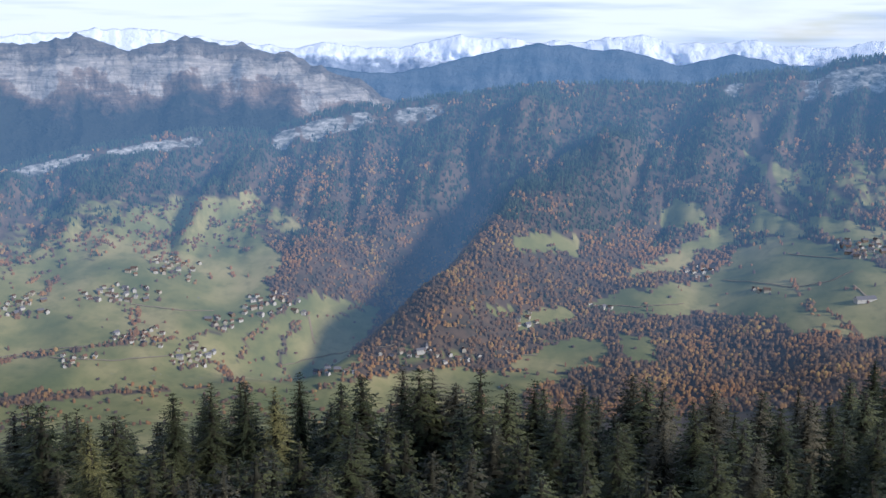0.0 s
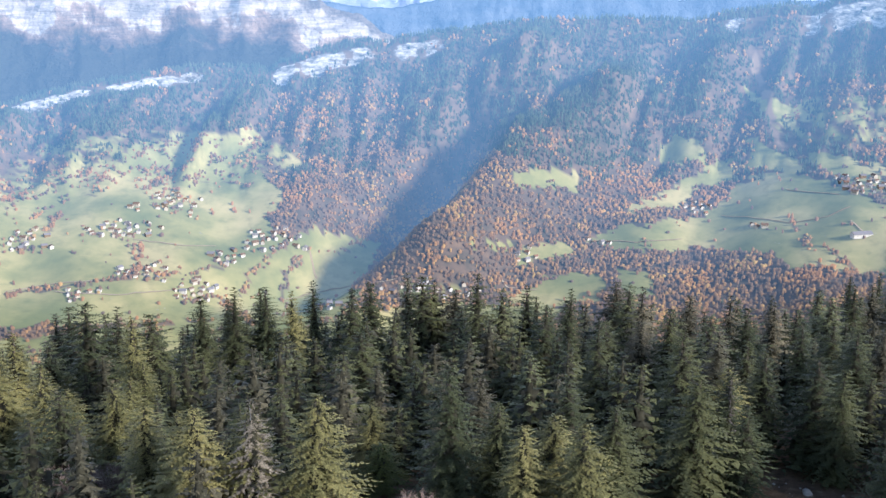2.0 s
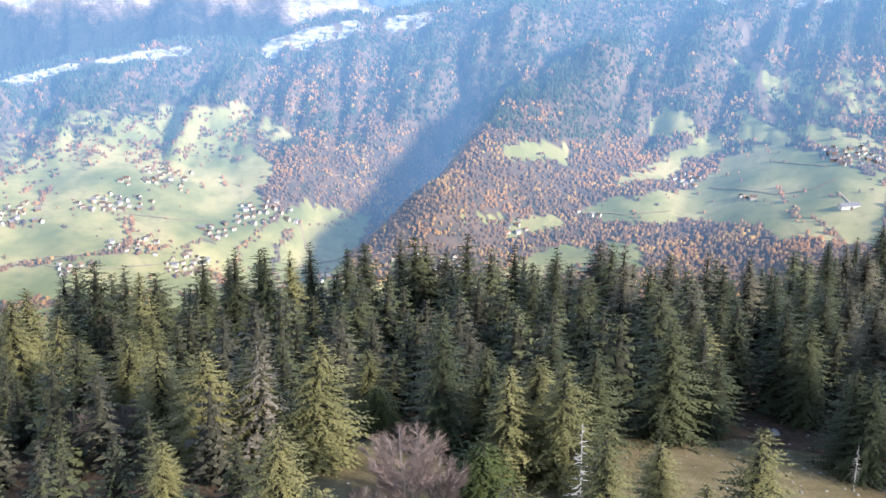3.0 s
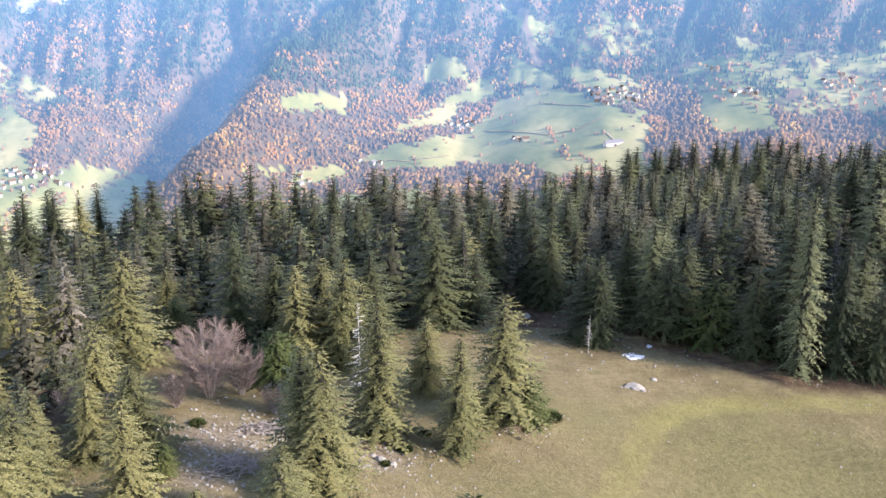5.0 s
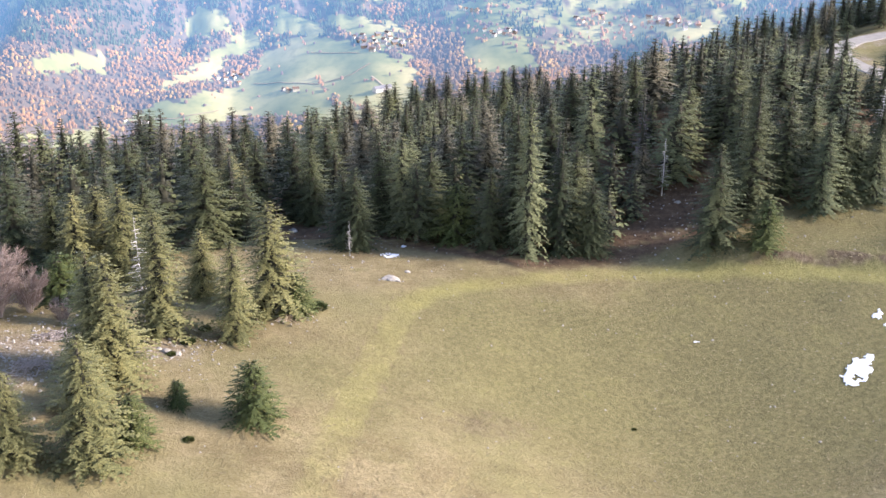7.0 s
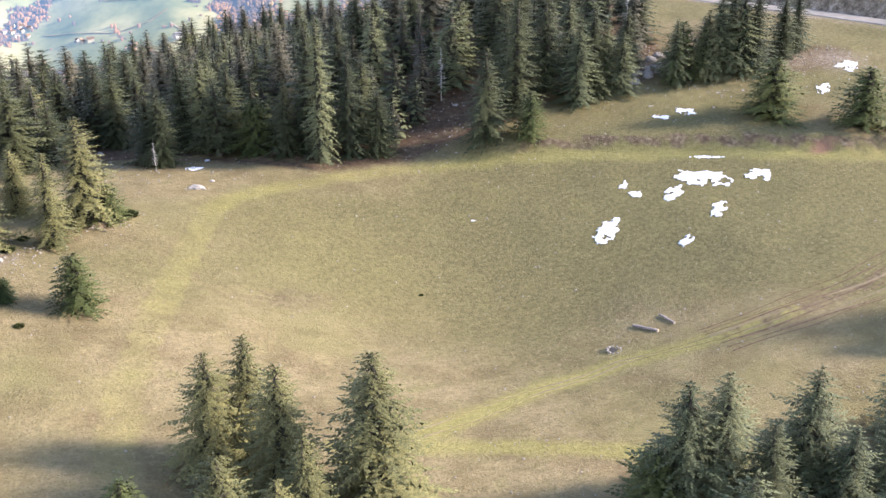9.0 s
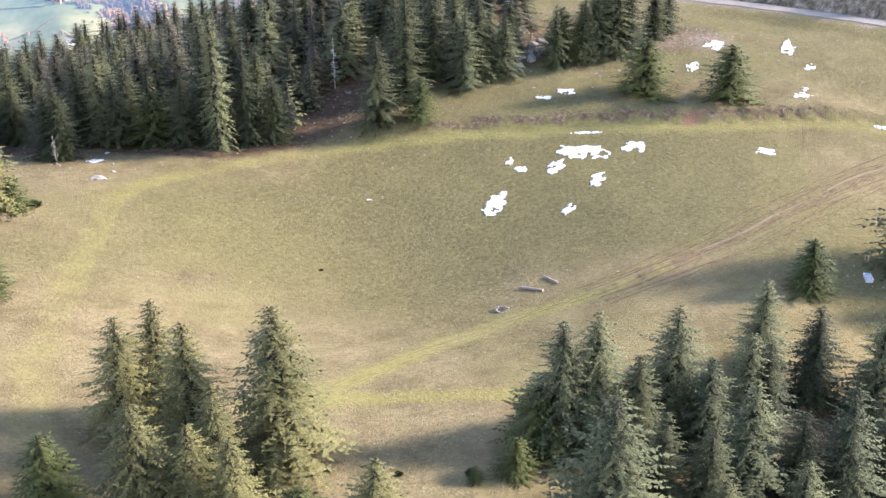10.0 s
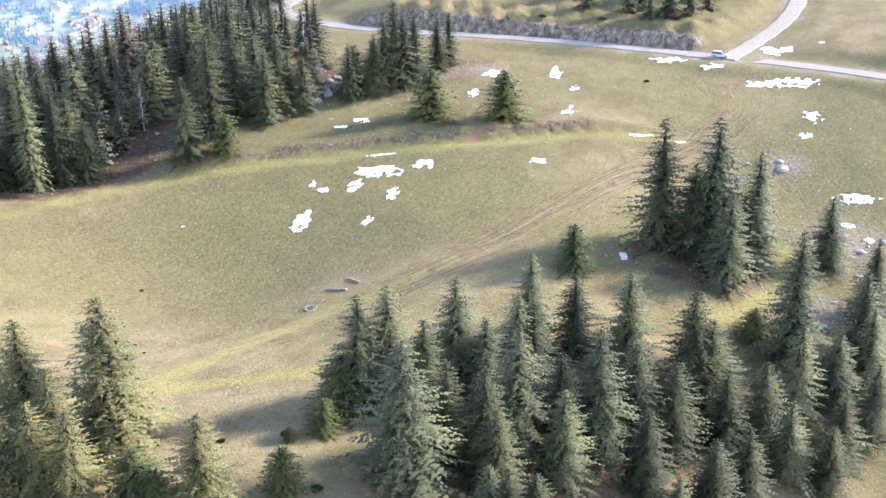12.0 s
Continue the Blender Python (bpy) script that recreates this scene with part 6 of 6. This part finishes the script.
def trough(x, y, turn):
    thing = tagged(new("water_trough"), "pale blue-grey water trough standing on the grass", "trough")
    metal = plain("galvanised", (0.62, 0.66, 0.72), 0.45, 0.12, 0.4, 0.5, 0.3)
    bm = bmesh.new()
    for sx, sy, px, py in ((2.0, 0.08, 0, 0.46), (2.0, 0.08, 0, -0.46), (0.08, 0.84, 0.96, 0), (0.08, 0.84, -0.96, 0)):
        box(bm, px, py, 0.0, sx, sy, 0.55, bevel=0.012)
    box(bm, 0, 0, -0.1, 1.84, 0.84, 0.2)
    part("tank", from_bm("tank", bm, metal), thing)
    bm = bmesh.new()
    box(bm, 0, 0, 0.10, 1.83, 0.83, 0.34)
    n = Nodes("trough_water", 0.12, 0.5)
    part("water", from_bm("water", bm, n.done(n.mix(n.noise(0.4), (0.16, 0.22, 0.30), (0.24, 0.30, 0.38)))), thing, "still dark blue water")
    thing.matrix_basis = at(x, y, turn)


trough(117.5, 23.3, 0.85)


def trestle(x, y, turn):
    thing = tagged(new("trestle"), "rough frame of pale wooden poles lying in the grass", "wooden frame")
    for k, (a, b, r) in enumerate((((-0.9, 0, 0.15), (0.9, 0.1, 0.2), 0.05), ((-0.8, 0.5, 0.12), (0.8, 0.6, 0.15), 0.05), ((-0.2, -0.1, 0.05), (0.1, 0.9, 0.85), 0.045), ((0.5, -0.2, 0.05), (0.1, 0.9, 0.85), 0.045), ((-0.7, 0.0, 0.1), (-0.6, 0.6, 0.1), 0.05))):
        part("pole", mesh_from("pole", *tube([a, b], [r, r * 0.8], 6), CUT_WOOD), thing)
    thing.matrix_basis = at(x, y, turn)


trestle(122.6, 27.0, 0.6)


# ---- car ----
def car(x, y, turn):
    thing = tagged(new("car"), "silver-grey estate car on the mountain road", "car")
    n = Nodes("car_paint", 0.28, 0.5)
    n.shader.inputs["Metallic"].default_value = 0.55
    paint = n.done(n.mix(n.noise(0.5), (0.62, 0.64, 0.66), (0.70, 0.72, 0.74)))
    n = Nodes("car_glass", 0.06, 0.6)
    glass = n.done(n.mix(n.noise(0.5), (0.02, 0.025, 0.03), (0.035, 0.04, 0.045)))
    rubber = plain("tyre", (0.03, 0.03, 0.032), 0.9, 0.2, 0.1)
    rim_metal = plain("rim", (0.5, 0.5, 0.52), 0.35, 0.1, 0.1, 0.5, 0.8)

    def loft(sections, material, name):
        verts, faces = [], []
        m = len(sections[0])
        for s in sections:
            verts += s
        for k in range(len(sections) - 1):
            for q in range(m):
                a, b = k * m + q, k * m + (q + 1) % m
                faces.append((a, b, b + m, a + m))
        faces += [tuple(range(m))[::-1], tuple(range((len(sections) - 1) * m, len(sections) * m))]
        return mesh_from(name, verts, faces, material)

    def ring(px, half, z0, z1, tuck=0.08):
        return [(px, -half + tuck, z0), (px, half - tuck, z0), (px, half, z0 + 0.18), (px, half, z1 - 0.12), (px, half - tuck, z1), (px, -half + tuck, z1), (px, -half, z1 - 0.12), (px, -half, z0 + 0.18)]

    body = part("body", loft([ring(-2.15, 0.74, 0.38, 0.88), ring(-2.05, 0.84, 0.25, 0.98), ring(-1.2, 0.88, 0.2, 1.0), ring(0.7, 0.88, 0.2, 0.98), ring(1.6, 0.86, 0.22, 0.86), ring(2.05, 0.78, 0.26, 0.76), ring(2.16, 0.66, 0.34, 0.66)], paint, "body"), thing)
    part("cabin", loft([ring(-2.0, 0.76, 0.9, 1.02), ring(-1.65, 0.70, 0.9, 1.40, 0.1), ring(0.1, 0.68, 0.9, 1.44, 0.1), ring(1.05, 0.74, 0.9, 0.98)], glass, "cabin"), thing, "dark window glass")
    part("roof", loft([ring(-1.7, 0.62, 1.38, 1.45, 0.02), ring(-0.8, 0.66, 1.40, 1.50, 0.02), ring(0.2, 0.62, 1.38, 1.46, 0.02)], paint, "roof"), thing)
    for s in (-1, 1):
        bm = bmesh.new()
        box(bm, 2.04, s * 0.58, 0.58, 0.16, 0.28, 0.12, bevel=0.02)
        part("headlight", from_bm("headlight", bm, rim_metal), thing, "clear headlight")
        bm = bmesh.new()
        box(bm, -2.1, s * 0.66, 0.7, 0.1, 0.16, 0.2, bevel=0.02)
        part("tail_light", from_bm("tail_light", bm, plain("red_lens", (0.4, 0.02, 0.02), 0.3, 0.1, 0.1)), thing, "red tail light")
        for px in (-1.32, 1.34):
            wheel = new("wheel")
            wheel.parent = thing
            wheel.location = (px, s * 0.82, 0.31)
            for name, r, w, mat in (("tyre", 0.31, 0.2, rubber), ("rim", 0.2, 0.21, rim_metal)):
                bm = bmesh.new()
                bmesh.ops.create_cone(bm, cap_ends=True, segments=18, radius1=r, radius2=r, depth=w)
                bmesh.ops.transform(bm, matrix=Matrix.Rotation(radians(90), 4, "X"), verts=bm.verts)
                part(name, from_bm(name, bm, mat), wheel)
    d, h = away(np.array([x]), np.array([y]), ROAD)
    thing.matrix_basis = Matrix.Translation((x, y, float(h[0]) + 0.07)) @ Matrix.Rotation(turn, 4, "Z")


car(210.6, 66.2, radians(-69))


# ---- wheel ruts ----
def rut(line, shift, wide, material, label, seed):
    """A shallow bare strip along a track, laid close over the ground."""
    pts = []
    for p, q in zip(line, line[1:]):
        n = int(math.hypot(q[0] - p[0], q[1] - p[1]) / 0.8) + 1
        pts += [(p[0] + (q[0] - p[0]) * k / n, p[1] + (q[1] - p[1]) * k / n) for k in range(n)]
    pts = np.array(pts)
    t = np.gradient(pts, axis=0)
    t /= np.linalg.norm(t, axis=1)[:, None] + 1e-9
    side = np.stack([-t[:, 1], t[:, 0]], -1)
    k = np.arange(len(pts)) * 0.8
    mid = pts + side * (shift + 0.35 * np.sin(k / 9 + seed) + 0.15 * np.sin(k / 3.1 + 2 * seed))[:, None]
    half = wide * np.clip(0.55 + 0.5 * np.sin(k / 5.3 + 3 * seed) + 0.3 * np.sin(k / 1.7 + seed), 0.06, 1)
    rows = [mid + side * (half * s)[:, None] for s in (-1, -0.5, 0.5, 1)]
    v = np.stack([np.concatenate([r, (ground_z(r[:, 0], r[:, 1]) + z)[:, None]], 1) for r, z in zip(rows, (0.005, 0.05, 0.05, 0.005))], 1)
    n, m = v.shape[:2]
    i, j = np.arange(n - 1)[:, None] * m, np.arange(m - 1)[None]
    quads = np.stack([i + j, i + m + j, i + m + j + 1, i + j + 1], -1).reshape(-1, 4)
    tagged(new("wheel_rut", big_mesh("wheel_rut", v.reshape(-1, 3), quads, material)), label, "track", kind="structure")


EARTH = plain("bare_earth", (0.15, 0.105, 0.068), 0.95, 0.45, 0.8, 0.05)
PALE_EARTH = plain("pale_earth", (0.23, 0.185, 0.115), 0.95, 0.2, 0.8, 0.05)
for k, shift in enumerate((-4.4, -3.3, -2.4, -1.5, -0.6, 0.4, 1.3, 2.3, 3.5)):
    rut(TRACK_RUTTED, shift, (0.13, 0.2, 0.16, 0.24, 0.18, 0.26, 0.2, 0.15, 0.12)[k], PALE_EARTH if k in (2, 5) else EARTH, "bare brown wheel rut in the meadow", k * 1.3 + 0.4)
for k, (line, shift) in enumerate(((TRACK_LOWER, 0.7), (TRACK_LOWER, -0.7))):
    rut(line, shift, 0.16, PALE_EARTH, "pale trodden line along the grass track", k * 2.1 + 0.2)


# ---- villages across the valley ----
WALL_TONES = [plain("white_render", (0.55, 0.53, 0.49), 0.9, 0.06, 2.0), plain("cream_render", (0.46, 0.42, 0.36), 0.9, 0.08, 2.0), plain("timber_wall", (0.22, 0.17, 0.13), 0.9, 0.15, 1.0)]
ROOF_TONES = [plain("brown_tiles", (0.17, 0.125, 0.105), 0.85, 0.15, 1.0), plain("slate_roof", (0.20, 0.20, 0.22), 0.7, 0.12, 1.0), plain("red_tiles", (0.24, 0.145, 0.11), 0.85, 0.15, 1.0)]
PANE = plain("dark_pane", (0.05, 0.055, 0.06), 0.15, 0.1, 1.0, 0.5)


def house(wide, deep, tall, wall, roof, label, tower=0.0):
    thing = tagged(new("house"), label, "house", "village houses")
    bm = bmesh.new()
    box(bm, 0, 0, -2.5, wide, deep, tall + 2.5)
    for s in (-1, 1):
        a = [bm.verts.new((s * wide / 2, y, z)) for y, z in ((-deep / 2, tall), (deep / 2, tall), (0, tall + deep * 0.36))]
        bm.faces.new(a)
    part("wall", from_bm("wall", bm, wall), thing)
    verts, faces = [], []
    e, t = 0.7, 0.3
    for s in (-1, 1):
        o = len(verts)
        drop = e * 0.72
        for px in (-wide / 2 - e, wide / 2 + e):
            for py, z in ((0, tall + deep * 0.36), (s * (deep / 2 + e), tall - drop)):
                verts += [(px, py, z + 0.05), (px, py, z + 0.05 + t)]
        faces += [(o, o + 2, o + 6, o + 4), (o + 1, o + 5, o + 7, o + 3), (o + 2, o + 3, o + 7, o + 6), (o, o + 1, o + 3, o + 2), (o + 4, o + 6, o + 7, o + 5)]
    part("roof", mesh_from("roof", verts, faces, roof), thing)
    for s in (-1, 1):
        for k in range(3):
            bm = bmesh.new()
            box(bm, (k - 1) * wide * 0.3, s * (deep / 2 + 0.02), tall * 0.42, 1.2, 0.12, 1.6)
            part("window", from_bm("window", bm, PANE), thing, "dark window")
    bm = bmesh.new()
    box(bm, wide * 0.2, deep * 0.12, tall + deep * 0.22, 0.8, 0.8, 1.9)
    part("chimney", from_bm("chimney", bm, wall), thing)
    if tower:
        bm = bmesh.new()
        box(bm, wide / 2 + 2, 0, -2, 4.4, 4.4, tower + 2)
        part("tower", from_bm("tower", bm, wall), thing)
        bm = bmesh.new()
        bmesh.ops.create_cone(bm, cap_ends=True, segments=4, radius1=3.6, radius2=0.05, depth=tower * 0.7)
        bmesh.ops.transform(bm, matrix=Matrix.Translation((wide / 2 + 2, 0, tower * 1.35)) @ Matrix.Rotation(radians(45), 4, "Z"), verts=bm.verts)
        part("spire", from_bm("spire", bm, ROOF_TONES[1]), thing)
    return thing


HOMES = [[house(11, 8.5, 5.2, WALL_TONES[0], ROOF_TONES[0], "white village house with a brown tiled roof"), False],
         [house(13, 9.5, 5.8, WALL_TONES[0], ROOF_TONES[1], "white village house with a grey slate roof"), False],
         [house(15, 10, 5.5, WALL_TONES[1], ROOF_TONES[0], "cream farmhouse with a broad brown roof"), False],
         [house(10, 8, 4.8, WALL_TONES[1], ROOF_TONES[2], "cream village house with a reddish roof"), False],
         [house(16, 11, 5.5, WALL_TONES[2], ROOF_TONES[1], "dark timber barn with a grey roof"), False]]
put = []
for a, e, wa, we, n in VILLAGES + VILLAGES_EAST:
    made = tries = 0
    while made < n and tries < 400:
        tries += 1
        x, y = spot(RNG.normal(a, wa * 0.6), RNG.normal(e, we * 0.6))
        if any((x - p) ** 2 + (y - q) ** 2 < 15**2 for p, q in put):
            continue
        put.append((x, y))
        made += 1
        k = int(RNG.choice(5, p=(0.3, 0.22, 0.2, 0.16, 0.12)))
        m = at(x, y, RNG.uniform(0, 3.14), RNG.uniform(0.7, 0.98))
        if HOMES[k][1]:
            again(HOMES[k][0], m)
        else:
            HOMES[k][0].matrix_basis, HOMES[k][1] = m, True
x, y = spot(8.8, -17.3)
tagged(house(20, 9, 7, WALL_TONES[0], ROOF_TONES[1], "white village church with a pointed grey spire", 13.0), "", "church", "").matrix_basis = at(x, y, 0.5)
x, y = spot(-14.6, -13.4)
hall = house(42, 14, 5.5, WALL_TONES[0], ROOF_TONES[1], "long white farm hall with a shallow grey roof")
hall.matrix_basis = at(x, y, 0.35)

LANES = [[(24.4, -14.1), (21.8, -14.56), (20.1, -14.7)], [(31, -16.2), (28.5, -16.05), (25.4, -16.1)], [(28.6, -16.45), (25.5, -16.9), (22.6, -16.9)], [(15.0, -15.2), (14.8, -16.4), (14.6, -16.8)],
         [(16.8, -17.8), (14.6, -17.4), (12.1, -17.0), (10.2, -16.8)], [(4.5, -16.6), (3.9, -17.2), (2.3, -17.3)], [(-0.1, -15.4), (-0.4, -14.7), (-1.0, -14.5)], [(-1.0, -14.5), (-3.1, -14.5), (-5.5, -14.2)],
         [(-7.5, -12.85), (-9.0, -12.85), (-11.0, -13.0), (-12.9, -12.5), (-13.9, -11.9)], [(-10.7, -11.3), (-12.0, -11.33), (-13.6, -11.35)], [(-14.0, -12.6), (-15.1, -13.5)]]
for lane in LANES:
    pts = []
    for (a0, e0), (a1, e1) in zip(lane, lane[1:]):
        for s in np.linspace(0, 1, 7):
            x, y = spot(a0 + (a1 - a0) * s, e0 + (e1 - e0) * s)
            if not pts or math.hypot(x - pts[-1][0], y - pts[-1][1]) > 12:
                pts.append((x, y, height(x, y) + 1.0))
    ribbon("country_lane", pts, 2.2, GRAVEL, "pale country lane between the fields", "road", 0.3)
